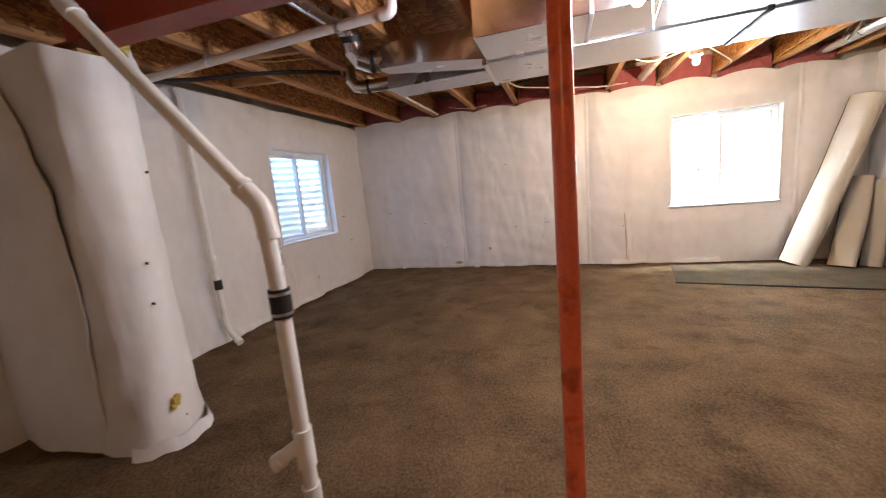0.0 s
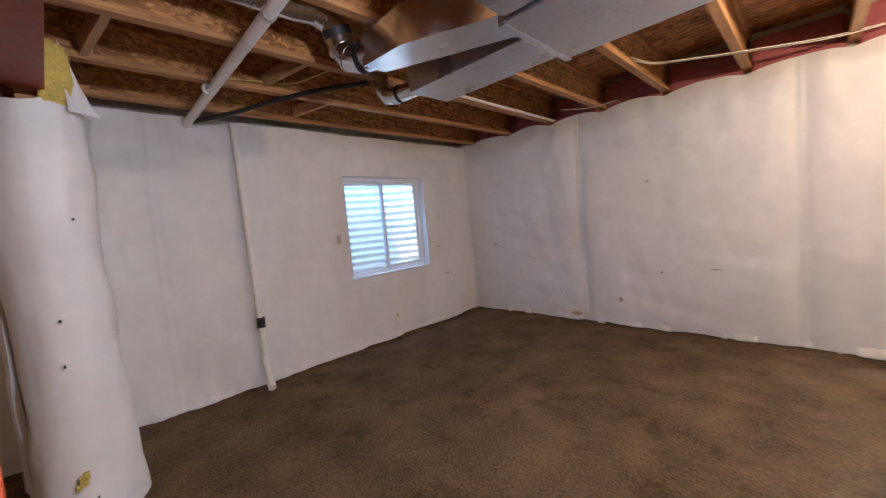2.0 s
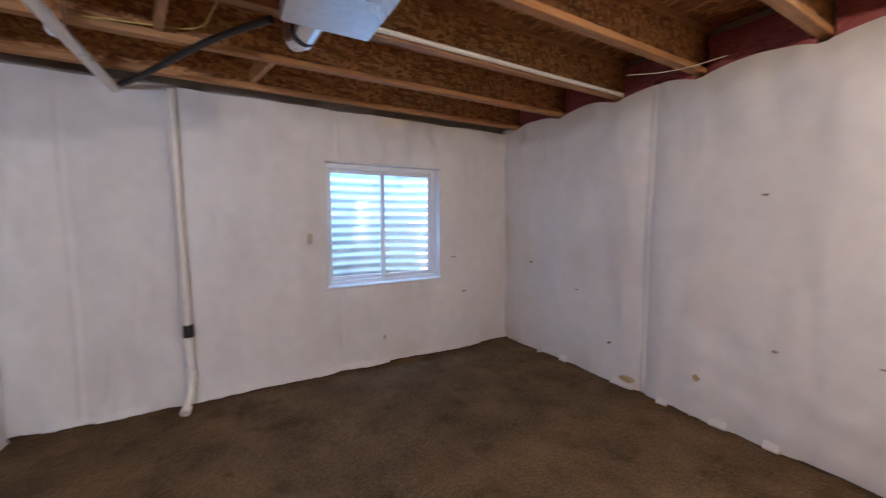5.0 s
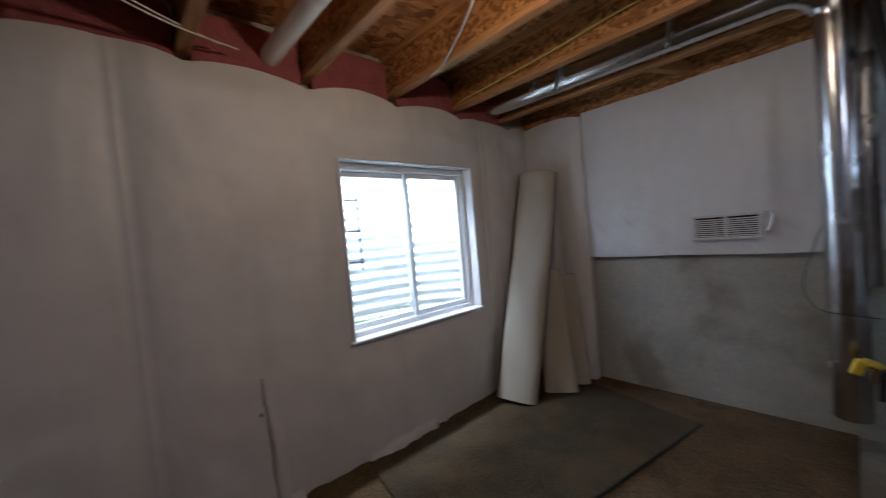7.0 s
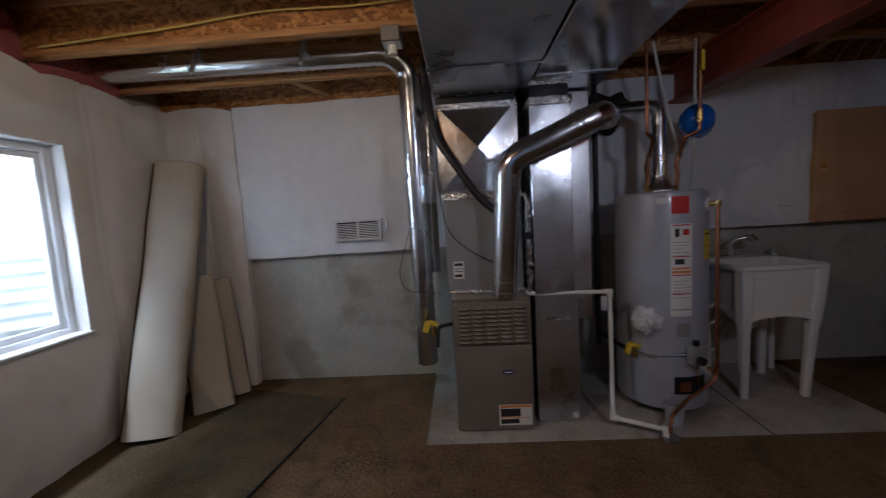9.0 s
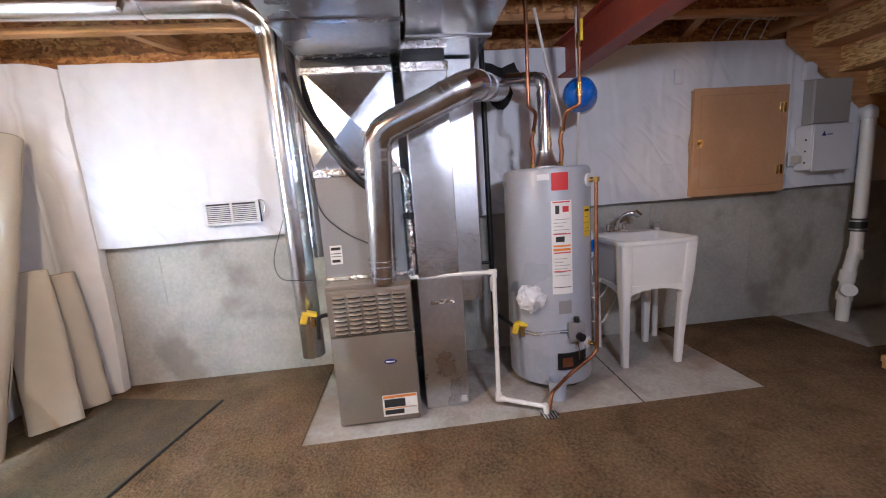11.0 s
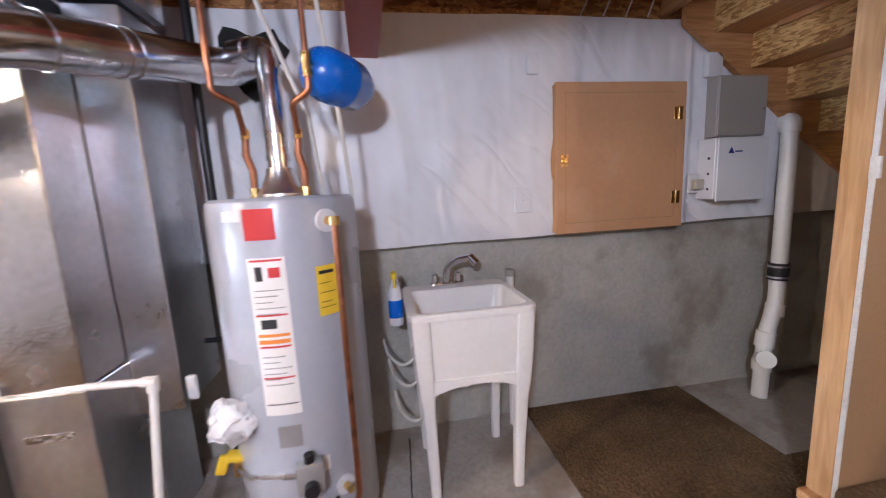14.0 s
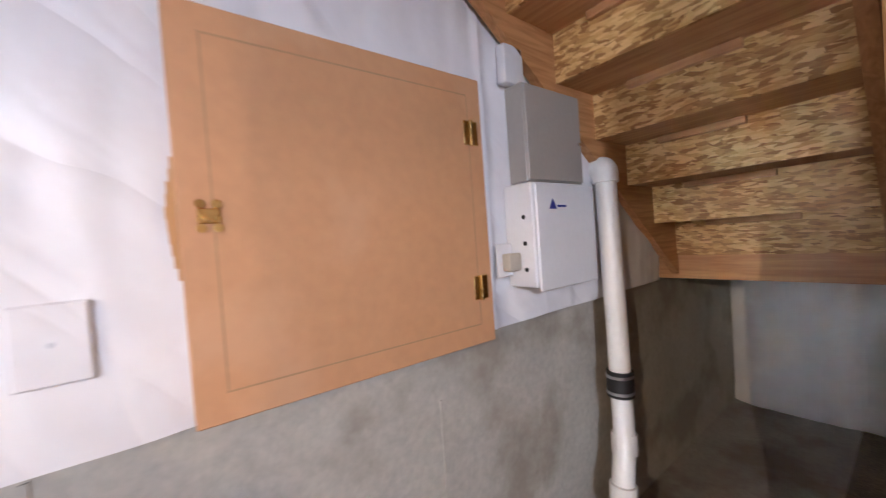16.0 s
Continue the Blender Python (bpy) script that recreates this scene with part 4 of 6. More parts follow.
# ---- furnace group ----
FX, FY0, FY1 = 5.832, -2.79, -2.305
furnace = thing("gas_furnace", (6.2, -2.55, 0), "taupe upright gas furnace with louvred upper panel on the slab", "furnace")
part("cabinet", boxed((FX + 0.02, FY0, -0.01), (6.58, FY1, 0.845), 0.006), TAUPE, furnace)
part("lower_panel", boxed((FX, FY0 + 0.004, 0.0), (FX + 0.0195, FY1 - 0.004, 0.548), 0.006, seg=2), TAUPE, furnace)
upper = part("upper_panel", boxed((FX + 0.001, FY0 + 0.004, 0.553), (FX + 0.0195, FY1 - 0.004, 0.822), 0.006, seg=2), TAUPE, furnace)
me = slot = None
for c in range(5):
    for r in range(9):
        y0 = FY0 + 0.035 + c * 0.085
        z0 = 0.572 + r * 0.0265
        if me is None:
            bm = bmesh.new()
            rows = []
            for j in range(5):
                s = j / 4
                rows.append([bm.verts.new((-0.021 * math.sin(math.pi * s * 0.55) * math.sin(math.pi * (0.06 + 0.88 * k / 6)) ** 0.5, k / 6 * 0.072, 0.016 * (1 - s))) for k in range(7)])
            for p, q in zip(rows, rows[1:]):
                for k in range(6):
                    bm.faces.new((p[k], p[k + 1], q[k + 1], q[k]))
            me = bpy.data.meshes.new("louvre")
            bm.to_mesh(me)
            bm.free()
            shade(me, 60)
            me.materials.append(TAUPE)
        ob = new("louvre", me)
        ob.parent = upper
        ob.location = (FX, y0, z0)
        # near-black strip on the uncut panel: shade of the louvre opening as colour
        if slot is None:
            bm = boxed((-0.0008, 0.003, -0.0095), (0.001, 0.069, 0.0025))
            slot = bpy.data.meshes.new("louvre_slot_shade")
            bm.to_mesh(slot)
            bm.free()
            slot.materials.append(DARK)
        so = new("louvre_slot_shade", slot)
        so.parent = upper
        so.location = (FX, y0, z0)
badge = bmesh.new()
lathe(badge, [(0.036, 0), (0.036, 0.004), (0.031, 0.006)], (0, 0, 0), n=24)
bmesh.ops.transform(badge, matrix=Matrix.Translation((FX, -2.635, 0.377)) @ Matrix.Diagonal((1, 1.0, 0.42, 1)) @ Matrix.Rotation(radians(-90), 4, "Y"), verts=badge.verts)
b1 = part("badge", badge, BLUE_INK, furnace, "blue oval maker's badge")
part("badge_bar", boxed((FX - 0.0075, -2.66, 0.373), (FX - 0.006, -2.61, 0.381), 0.0005), PAPER, b1)


def sticker(name, parent, x, y0, y1, z0, z1, base, bars, label=""):
    """A flat label on a west-facing panel, with bars for its unreadable print."""
    s = part(name, boxed((x - 0.0012, y0, z0), (x, y1, z1)), base, parent, label, smooth=0)
    for a, b, c, d, m in bars:
        w, h = y1 - y0, z1 - z0
        part("print_bar", boxed((x - 0.0019, y0 + a * w, z0 + c * h), (x - 0.0013, y0 + b * w, z0 + d * h)), m, s, smooth=0)
    return s


sticker("rating_label", furnace, FX, -2.772, -2.565, 0.03, 0.165, PAPER,
        [(0.03, 0.97, 0.86, 0.97, ORANGE_INK), (0.35, 0.95, 0.42, 0.8, BLACK_INK), (0.05, 0.3, 0.12, 0.8, PAPER), (0.4, 0.95, 0.08, 0.3, BLACK_INK), (0.05, 0.97, 0.34, 0.39, ORANGE_INK)],
        "orange and black warning label")
coil = thing("coil_cabinet", (6.3, -2.54, 0.85), "grey cooling coil cabinet standing on the furnace", "coil cabinet")
part("casing", boxed((6.02, -2.785, 0.86), (6.585, -2.285, 1.475), 0.005), COIL_GREY, coil)
part("tape_seal", boxed((5.99, -2.795, 0.846), (6.59, -2.29, 0.872), 0.006, seg=2), FOIL, coil, "crinkled foil tape round the joint")
part("tape_seal", boxed((6.012, -2.79, 1.46), (6.59, -2.28, 1.505), 0.006, seg=2), FOIL, coil, "crinkled foil tape round the joint")
sticker("data_label", coil, 6.02, -2.395, -2.325, 0.945, 1.06, PAPER, [(0.1, 0.9, 0.75, 0.9, BLACK_INK), (0.1, 0.9, 0.4, 0.44, BLACK_INK), (0.1, 0.9, 0.55, 0.59, BLACK_INK), (0.2, 0.9, 0.1, 0.25, BLACK_INK)])
plenum = thing("supply_plenum", (6.3, -2.53, 1.48), "cross-broken galvanised supply plenum above the coil", "plenum")
bm = bmesh.new()
box(bm, (6.06, -2.785, 1.506), (6.585, -2.265, 2.075))
front = [f for f in bm.faces if f.calc_center_median().x < 6.061][0]
mid = bmesh.ops.poke(bm, faces=[front])["verts"][0]
mid.co.x -= 0.042
part("box", bm, GALV, plenum, smooth=1)
part("tape_seal", boxed((6.045, -2.79, 2.04), (6.586, -2.26, 2.078), 0.006, seg=2), FOIL, plenum, "foil tape along the joint")
part("flex_connector", boxed((6.07, -2.78, 2.078), (6.57, -2.27, 2.13), 0.01, seg=2), RUBBER, plenum, "black fabric connector")
part("tape_seal", boxed((6.0, -2.842, 2.1295), (6.6, -2.258, 2.175), 0.003, seg=2), FOIL, plenum, "foil tape along the joint")

drop = thing("return_drop_duct", (6.2, -2.97, 0), "tall galvanised return air drop beside the furnace", "duct")
part("upper_box", boxed((5.945, -3.09, 0.83), (6.5, -2.84, 2.05), 0.004), GALV, drop)
part("lower_box", boxed((5.925, -3.1, -0.01), (6.51, -2.83, 0.828), 0.004), GALV_DULL, drop)
part("side_flange", boxed((6.15, -3.27, 0.6), (6.5, -3.092, 2.13), 0.004), GALV_DULL, drop)
part("flex_connector", boxed((5.955, -3.085, 2.05), (6.49, -2.845, 2.139), 0.01, seg=2), RUBBER, drop, "black fabric connector")
for z0, z1 in ((2.0, 2.052), (2.115, 2.165)):
    part("tape_seal", boxed((5.93, -3.1, z0), (6.49, -2.835, z1), 0.008, seg=2), FOIL, drop, "crinkled foil tape")
part("tape_strip", boxed((5.9225, -3.045, 0.665), (5.9246, -2.90, 0.69)), FOIL, drop, "short strip of foil tape")
part("corner_tag", boxed((5.922, -3.085, 0.012), (5.9245, -3.05, 0.05)), PAPER, drop)

liquid = thing("wrapped_refrigerant_line", (5.965, -2.815, 0.85), "foil-wrapped refrigerant line beside the flue", "pipe")
bm = bmesh.new()
tube(bm, [(5.965 + 0.004 * math.sin(k * 2.1), -2.815 + 0.004 * math.cos(k * 1.7), 0.9 + 0.025 * k) for k in range(22)], [0.02 + 0.005 * math.sin(k * 2.7) for k in range(22)], 10)
part("foil_wrap", bm, FOIL, liquid)
part("band", rodded((5.965, -2.815, 1.19), (5.965, -2.815, 1.225), 0.034, n=14), RUBBER, liquid, "black tape band")
part("elbow", tubed([(5.965, -2.815, 1.43), (5.99, -2.80, 1.47), (6.05, -2.78, 1.46)], 0.016, 10), FOIL, liquid)
part("stub", tubed([(5.965, -2.815, 0.92), (5.975, -2.81, 0.85), (6.0, -2.78, 0.835)], 0.018, 10), FOIL, liquid)

flue = thing("flue_pipe", (5.89, -2.63, 0.85), "shiny double-wall flue pipe from the furnace to the wall", "flue")
FP = [(5.90, -2.635, 0.846), (5.79, -2.68, 1.66), (5.70, -3.17, 1.86), (6.40, -3.50, 2.0), (6.625, -3.57, 2.07)]
part("pipe", tubed(rounded(FP, 0.085, 3), 0.076, 28), GALV, flue, smooth=14)
for i, s in ((0, 0.04), (0, 0.12), (0, 0.16), (0, 0.84), (0, 0.9), (1, 0.22), (1, 0.74), (1, 0.82), (2, 0.2), (2, 0.45), (2, 0.5)):
    a, b = Vector(FP[i]), Vector(FP[i + 1])
    c, d = a.lerp(b, s), (b - a).normalized() * 0.006
    part("joint_ring", rodded(c - d, c + d, 0.081, n=28), GALV, flue)
bm = bmesh.new()
pts = []
for k in range(22):
    a = 2 * math.pi * k / 22
    r = 0.13 + 0.05 * noise.noise((math.cos(a) * 2, math.sin(a) * 2, 1.0)) + 0.03 * math.sin(3 * a)
    pts.append((r * math.cos(a), r * 1.15 * math.sin(a)))
a = [bm.verts.new((6.588, -3.57 + p, 2.09 + q)) for p, q in pts]
b = [bm.verts.new((6.618, -3.57 + p, 2.09 + q)) for p, q in pts]
bm.faces.new(a)
bm.faces.new(b[::-1])
for k in range(22):
    bm.faces.new((a[k], a[(k + 1) % 22], b[(k + 1) % 22], b[k]))
tagged(part("wall_thimble", bm, DARK, None, "ragged black hole cut in the sheet round the flue"), category="thimble")

lineset = part("refrigerant_line", tubed(rounded([(6.12, -2.2, 2.37), (6.0, -2.235, 2.0), (5.99, -2.27, 1.84), (5.93, -2.52, 1.45), (5.96, -2.66, 1.34), (6.02, -2.70, 1.32)], 0.12, 5), 0.024, 12), WIRE_BLACK,
               None, "black foam-wrapped refrigerant line to the coil")
tagged(lineset, category="pipe")
low_v = part("thermostat_wire", tubed(rounded([(6.1, -2.24, 2.0), (6.02, -2.26, 1.5), (6.0, -2.3, 1.25), (5.98, -2.45, 1.12), (6.0, -2.58, 1.05)], 0.1), 0.004, 6), WIRE_BLACK, None,
             "thin dark thermostat wire looping in front of the coil")
tagged(low_v, category="cable")
tagged(part("thermostat_wire", tubed(rounded([(6.3, -2.02, 1.3), (6.18, -1.93, 0.98), (6.1, -1.98, 0.86), (6.02, -2.2, 0.86)], 0.08), 0.0024, 6), WIRE_BLACK, None,
            "thin dark wire looped beside the furnace"), category="cable")

drain = thing("condensate_drain_pipe", (5.93, -3.3, 0), "white plastic condensate pipe from the furnace to the floor drain", "pipe")
DP = [(5.97, -2.78, 0.835), (5.935, -3.30, 0.83), (5.84, -3.27, 0.055), (5.72, -3.52, 0.04)]
part("pipe", tubed(rounded(DP, 0.02, 3), 0.0135, 12), PVC, drain)
for p in DP[1:3]:
    bm = bmesh.new()
    i = DP.index(p)
    for q in (DP[i - 1], DP[i + 1]):
        d = (Vector(q) - Vector(p)).normalized()
        rod(bm, Vector(p) - d * 0.015, Vector(p) + d * 0.035, 0.019)
    part("elbow", bm, PVC, drain)
part("spout", rodded((5.72, -3.52, 0.055), (5.715, -3.525, 0.0), 0.018), PVC, drain)
fd = thing("floor_drain", (5.70, -3.54, -0.01), "round dark floor drain grate", "drain")
bm = bmesh.new()
lathe(bm, [(0.055, 0.0), (0.055, 0.01), (0.045, 0.013)], (5.70, -3.54, -0.0115), n=24)
part("grate_ring", bm, BLACK_IRON, fd)
for k in range(5):
    part("grate_bar", boxed((5.655, -3.576 + k * 0.018, 0.0025), (5.745, -3.568 + k * 0.018, 0.006)), GALV_DULL, fd)


def gas_valve(at, parent, n=1):
    x, y, z = at
    part("valve_body", rodded((x, y, z - 0.035), (x, y, z + 0.035), 0.017), BRASS, parent)
    m = pose(x, y, z, 20, 0, 15)
    bm = boxed((-0.03, -0.012, 0.03), (0.03, 0.05, 0.055), 0.008, m, 2)
    box(bm, (-0.014, 0.035, -0.03), (0.014, 0.075, 0.045), 0.006, m)
    part("valve_handle", bm, YELLOW, parent, "yellow valve handle")


gas = thing("gas_pipe", (6.38, -3.39, 0.3), "black iron gas pipe with a drip leg beside the water heater", "pipe")
part("riser_pipe", tubed(rounded([(6.38, -3.39, 2.38), (6.38, -3.39, 0.32)], 0.02), 0.019, 12), BLACK_IRON, gas)
part("union", rodded((6.38, -3.39, 0.66), (6.38, -3.39, 0.74), 0.024, n=8), BLACK_IRON, gas)
part("tee", tubed(rounded([(6.38, -3.39, 0.42), (6.20, -3.43, 0.41), (6.06, -3.47, 0.40)], 0.04), 0.014, 12), BLACK_IRON, gas)
part("branch_pipe", tubed(rounded([(6.38, -3.39, 0.80), (6.4, -3.1, 0.80), (6.52, -2.88, 0.80)], 0.03), 0.012, 10), BLACK_IRON, gas)
gas_valve((6.02, -3.49, 0.40), gas)
fg = thing("furnace_gas_line", (6.0, -2.24, 0.55), "gas connector with a yellow valve at the furnace side", "pipe")
part("pipe", tubed(rounded([(6.1, -2.3, 0.62), (6.04, -2.2, 0.62), (6.04, -2.19, 0.48)], 0.03), 0.013, 10), BLACK_IRON, fg)
gas_valve((6.04, -2.17, 0.60), fg)
tagged(part("wall_outlet_tag", boxed((6.1, -3.35, 0.66), (6.12, -3.31, 0.76), 0.006), PANEL_WHITE, None, "small white plastic tag hanging on the pipe"), category="tag")

# ---- water heater ----
HX, HY, HR = 6.175, -3.735, 0.277
heater = thing("water_heater", (HX, HY, 0), "tall blue-grey gas water heater with labels and copper fittings", "water heater")
bm = bmesh.new()
lathe(bm, [(HR - 0.03, 0.045), (HR - 0.004, 0.05), (HR, 0.06), (HR, 1.405), (HR - 0.006, 1.425), (HR - 0.02, 1.436), (0.06, 1.44), (0.02, 1.44)], (HX, HY, 0), n=64)
part("tank_jacket", bm, TANK_GREY, heater, smooth=30)
for k in range(3):
    a = radians(60 + 120 * k)
    part("foot", boxed((-0.03, -0.02, 0), (0.03, 0.02, 0.06), 0.004, pose(HX + 0.2 * math.cos(a), HY + 0.2 * math.sin(a), -0.011, 0, 0, math.degrees(a))), BLACK_IRON, heater)
bm = bmesh.new()
lathe(bm, [(0.095, 1.44), (0.095, 1.45), (0.075, 1.475), (0.052, 1.53), (0.05, 1.55)], (HX, HY, 0), n=28)
part("draft_hood", bm, GALV_DULL, heater)


def wrap(name, a0, a1, z0, z1, mat, out=0.0012, parent=heater, label=""):
    """A label bent round the tank; degrees from its west side, growing to the south."""
    n = max(2, int(abs(a1 - a0) / 3))
    rows = []
    for z in (z0, z1):
        rows.append([(HX - (HR + out) * math.cos(radians(a0 + (a1 - a0) * k / n)), HY - (HR + out) * math.sin(radians(a0 + (a1 - a0) * k / n)), z) for k in range(n + 1)])
    back = [[(HX + (p[0] - HX) * (HR + 0.0002) / (HR + out), HY + (p[1] - HY) * (HR + 0.0002) / (HR + out), p[2]) for p in r] for r in rows]
    bm = bmesh.new()
    f = [[bm.verts.new(p) for p in r] for r in rows]
    b = [[bm.verts.new(p) for p in r] for r in back]
    for k in range(n):
        bm.faces.new((f[0][k], f[0][k + 1], f[1][k + 1], f[1][k]))
        for r in (0, 1):
            bm.faces.new((f[r][k], f[r][k + 1], b[r][k + 1], b[r][k]))
    return part(name, bm, mat, parent, label, smooth=60)


wrap("brand_label", -15, 6, 1.295, 1.40, RED_INK, label="square red label")
wrap("blue_sticker", -32, -17, 1.36, 1.395, PANEL_WHITE, label="small pale sticker")
col = wrap("instruction_label", -16, 10, 0.66, 1.235, PAPER, label="long white instruction label")
for z0, z1, m in ((1.222, 1.229, RED_INK), (1.03, 1.036, RED_INK), (0.915, 0.922, RED_INK), (0.80, 0.806, RED_INK), (0.955, 0.966, ORANGE_INK), (0.93, 0.945, ORANGE_INK), (0.70, 0.704, BLACK_INK)):
    wrap("print_bar", -14, 8, z0, z1, m, 0.002, col)
for k in range(16):
    z = 1.12 - 0.021 * k - (0.03 if k > 4 else 0)
    if 0.68 < z < 1.15 and not 0.9 < z < 1.0:
        wrap("print_bar", -13, 7 - 4 * (k % 3), z, z + 0.0035, COIL_GREY, 0.002, col)
wrap("print_picture", -11, -6, 1.155, 1.205, BLACK_INK, 0.002, col)
wrap("print_picture", -2, 6, 1.165, 1.20, RED_INK, 0.002, col)
wrap("print_picture", -11, 0, 0.985, 1.018, BLACK_INK, 0.002, col)
wrap("energy_label", 30, 48, 1.0, 1.185, YELLOW, label="yellow energy label")
for k, z in enumerate((1.03, 1.05, 1.085, 1.12, 1.155)):
    wrap("print_bar", 32, 44 - 3 * (k % 2), z, z + (0.012 if k == 4 else 0.0025), BLACK_INK, 0.002)
wrap("data_plate", -9, 8, 0.53, 0.615, COIL_GREY, label="grey data plate")
wrap("white_sticker", 10, 26, 0.40, 0.46, PANEL_WHITE)
wrap("access_cover", -12, 30, 0.16, 0.27, BLACK_IRON, 0.008, label="dark burner access cover")
wrap("cover_window", -6, 8, 0.18, 0.24, COPPER, 0.011)


def on_tank(a, z, out=0.0):
    return Vector((HX - (HR + out) * math.cos(radians(a)), HY - (HR + out) * math.sin(radians(a)), z))


def flange_disc(name, a, z, r, mat):
    d = (on_tank(a, z, 1) - on_tank(a, z)).normalized()
    return part(name, rodded(on_tank(a, z) - d * 0.004, on_tank(a, z) + d * 0.01, r), mat, heater)


flange_disc("valve_washer", 42, 1.345, 0.042, PANEL_WHITE)
tp = part("relief_valve", rodded(on_tank(42, 1.345), on_tank(42, 1.345, 0.06), 0.016), BRASS, heater)
part("relief_cap", rodded(on_tank(42, 1.33, 0.05), on_tank(42, 1.36, 0.05), 0.02), BRASS, tp)
flange_disc("drain_washer", 36, 0.305, 0.038, PANEL_WHITE)
part("drain_valve", rodded(on_tank(36, 0.305), on_tank(36, 0.305, 0.05), 0.014), BRASS, heater)
valve = part("gas_control", boxed((-0.055, -0.05, -0.06), (0.0, 0.05, 0.06), 0.012, Matrix.Translation(on_tank(11, 0.42)) @ Matrix.Rotation(radians(11), 4, "Z"), 2), COIL_GREY, heater, "grey gas control valve")
part("control_dial", rodded(on_tank(11, 0.395, 0.055), on_tank(11, 0.395, 0.085), 0.026), BLACK_IRON, valve)
part("control_knob", rodded(on_tank(11, 0.48, 0.03), on_tank(11, 0.51, 0.03), 0.018), BLACK_IRON, valve)
part("gas_connector", tubed([(6.0, -3.5, 0.40), (5.96, -3.56, 0.39), (5.92, -3.62, 0.41), (5.885, -3.74, 0.42)], 0.011, 10), GALV, heater)
part("pilot_tube", tubed([tuple(on_tank(11, 0.36, 0.03)), tuple(on_tank(14, 0.3, 0.03)), tuple(on_tank(16, 0.22, 0.02))], 0.004, 6), COPPER, heater)
bm = bmesh.new()
bmesh.ops.create_icosphere(bm, subdivisions=4, radius=0.085, matrix=Matrix.Translation(on_tank(-42, 0.635, 0.02)) @ Matrix.Diagonal((0.8, 1.0, 1.0, 1)))
for v in bm.verts:
    v.co += Vector([0.035 * noise.noise(v.co * 18 + Vector((s, 0, 0))) + 0.012 * noise.noise(v.co * 60 + Vector((s, 0, 0))) for s in (0, 5, 9)])
    d = Vector((v.co.x - HX, v.co.y - HY, 0))
    if d.length < HR + 0.004:
        v.co += d.normalized() * (HR + 0.004 - d.length)
tagged(part("plastic_bag", bm, PANEL_WHITE, None, "crumpled clear and white plastic bag tied to the water heater", 25), category="bag")
cup = bmesh.new()
lathe(cup, [(0.045, 0.0), (0.06, 0.13), (0.055, 0.13), (0.04, 0.01)], (5.87, -3.66, -0.0115), n=24)
tagged(part("plastic_cup", cup, TANK_GREY, None, "grey plastic cup on the slab under the valve"), category="cup")
tpipe = thing("relief_pipe", (5.95, -3.95, 0), "copper relief pipe from the heater down to the floor drain", "pipe")
e = on_tank(42, 1.335, 0.05)
part("pipe", tubed(rounded([tuple(e), (e.x - 0.005, e.y, 0.24), (5.86, -3.72, 0.13), (5.73, -3.56, 0.11), (5.71, -3.545, 0.02)], 0.05), 0.0115, 12), COPPER, tpipe)


def copper_line(y0, y1, label):
    c = thing("copper_water_pipe", (6.02, y0, 1.45), label, "pipe")
    part("riser_pipe", tubed(rounded([(6.02, y0, 2.38), (6.02, y0, 1.80), (6.06, y1, 1.77), (6.12, y1, 1.66)], 0.02, 3), 0.011, 12), COPPER, c)
    part("flex_connector", tubed([(6.12, y1, 1.67), (6.13, y1 + 0.01, 1.6), (6.14, y1 - 0.006, 1.54), (6.15, y1, 1.46)], [0.011, 0.014, 0.014, 0.012], 12), COPPER, c, "corrugated copper connector")
    part("nut", rodded((6.15, y1, 1.438), (6.15, y1, 1.475), 0.018, n=6), BRASS, c)
    part("nut", rodded((6.118, y1, 1.655), (6.12, y1, 1.69), 0.016, n=6), BRASS, c)
    return c


copper_line(-3.58, -3.64, "reddish copper water pipe with a flexible connector to the heater")
cw = copper_line(-3.90, -3.83, "dark copper cold water pipe with a shut-off valve to the heater")
part("valve_body", rodded((6.02, -3.90, 2.12), (6.02, -3.90, 2.2), 0.018, n=8), BRASS, cw)
part("valve_lever", boxed((5.985, -3.91, 2.15), (5.998, -3.89, 2.27), 0.004), YELLOW, cw, "yellow lever handle")
part("tee", rodded((6.02, -3.90, 1.85), (6.02, -3.90, 1.93), 0.016), BRASS, cw)
hv = round_duct("heater_vent_pipe", [(HX, HY, 1.545), (HX, HY, 2.0), (6.36, -3.56, 2.05)], 0.042, "round galvanised vent from the water heater up to the flue", 0.055, collars=(0.1, 0.8, 1.5))
tank = thing("expansion_tank", (6.03, -3.88, 1.89), "bright blue expansion tank on the cold water pipe", "expansion tank")
bm = bmesh.new()
prof = [(0.01, 0.0), (0.05, 0.012), (0.085, 0.045), (0.1, 0.09), (0.102, 0.17), (0.104, 0.175), (0.104, 0.185), (0.102, 0.19), (0.1, 0.26), (0.085, 0.305), (0.05, 0.335), (0.01, 0.345)]
lathe(bm, prof, (0, 0, 0), n=32)
bmesh.ops.transform(bm, matrix=look((6.05, -3.90, 1.89), (6.05 - 0.85, -3.90 + 0.52, 1.91)), verts=bm.verts)
part("shell", bm, BLUE, tank, smooth=60)
part("inlet", rodded((6.02, -3.90, 1.89), (6.06, -3.905, 1.89), 0.014), BRASS, tank)
for y0, y1 in ((-3.66, -3.86), (-3.92, -3.98)):
    tagged(part("plastic_water_line", tubed([(6.1, y0, 2.38), (6.14, y0 * 0.6 + y1 * 0.4, 2.1), (6.2, y1, 1.75), (6.28, y1 - 0.02, 1.42)], 0.009, 8), WIRE_WHITE, None,
                "white plastic water line hanging from the joists"), category="pipe", group="plastic water lines")

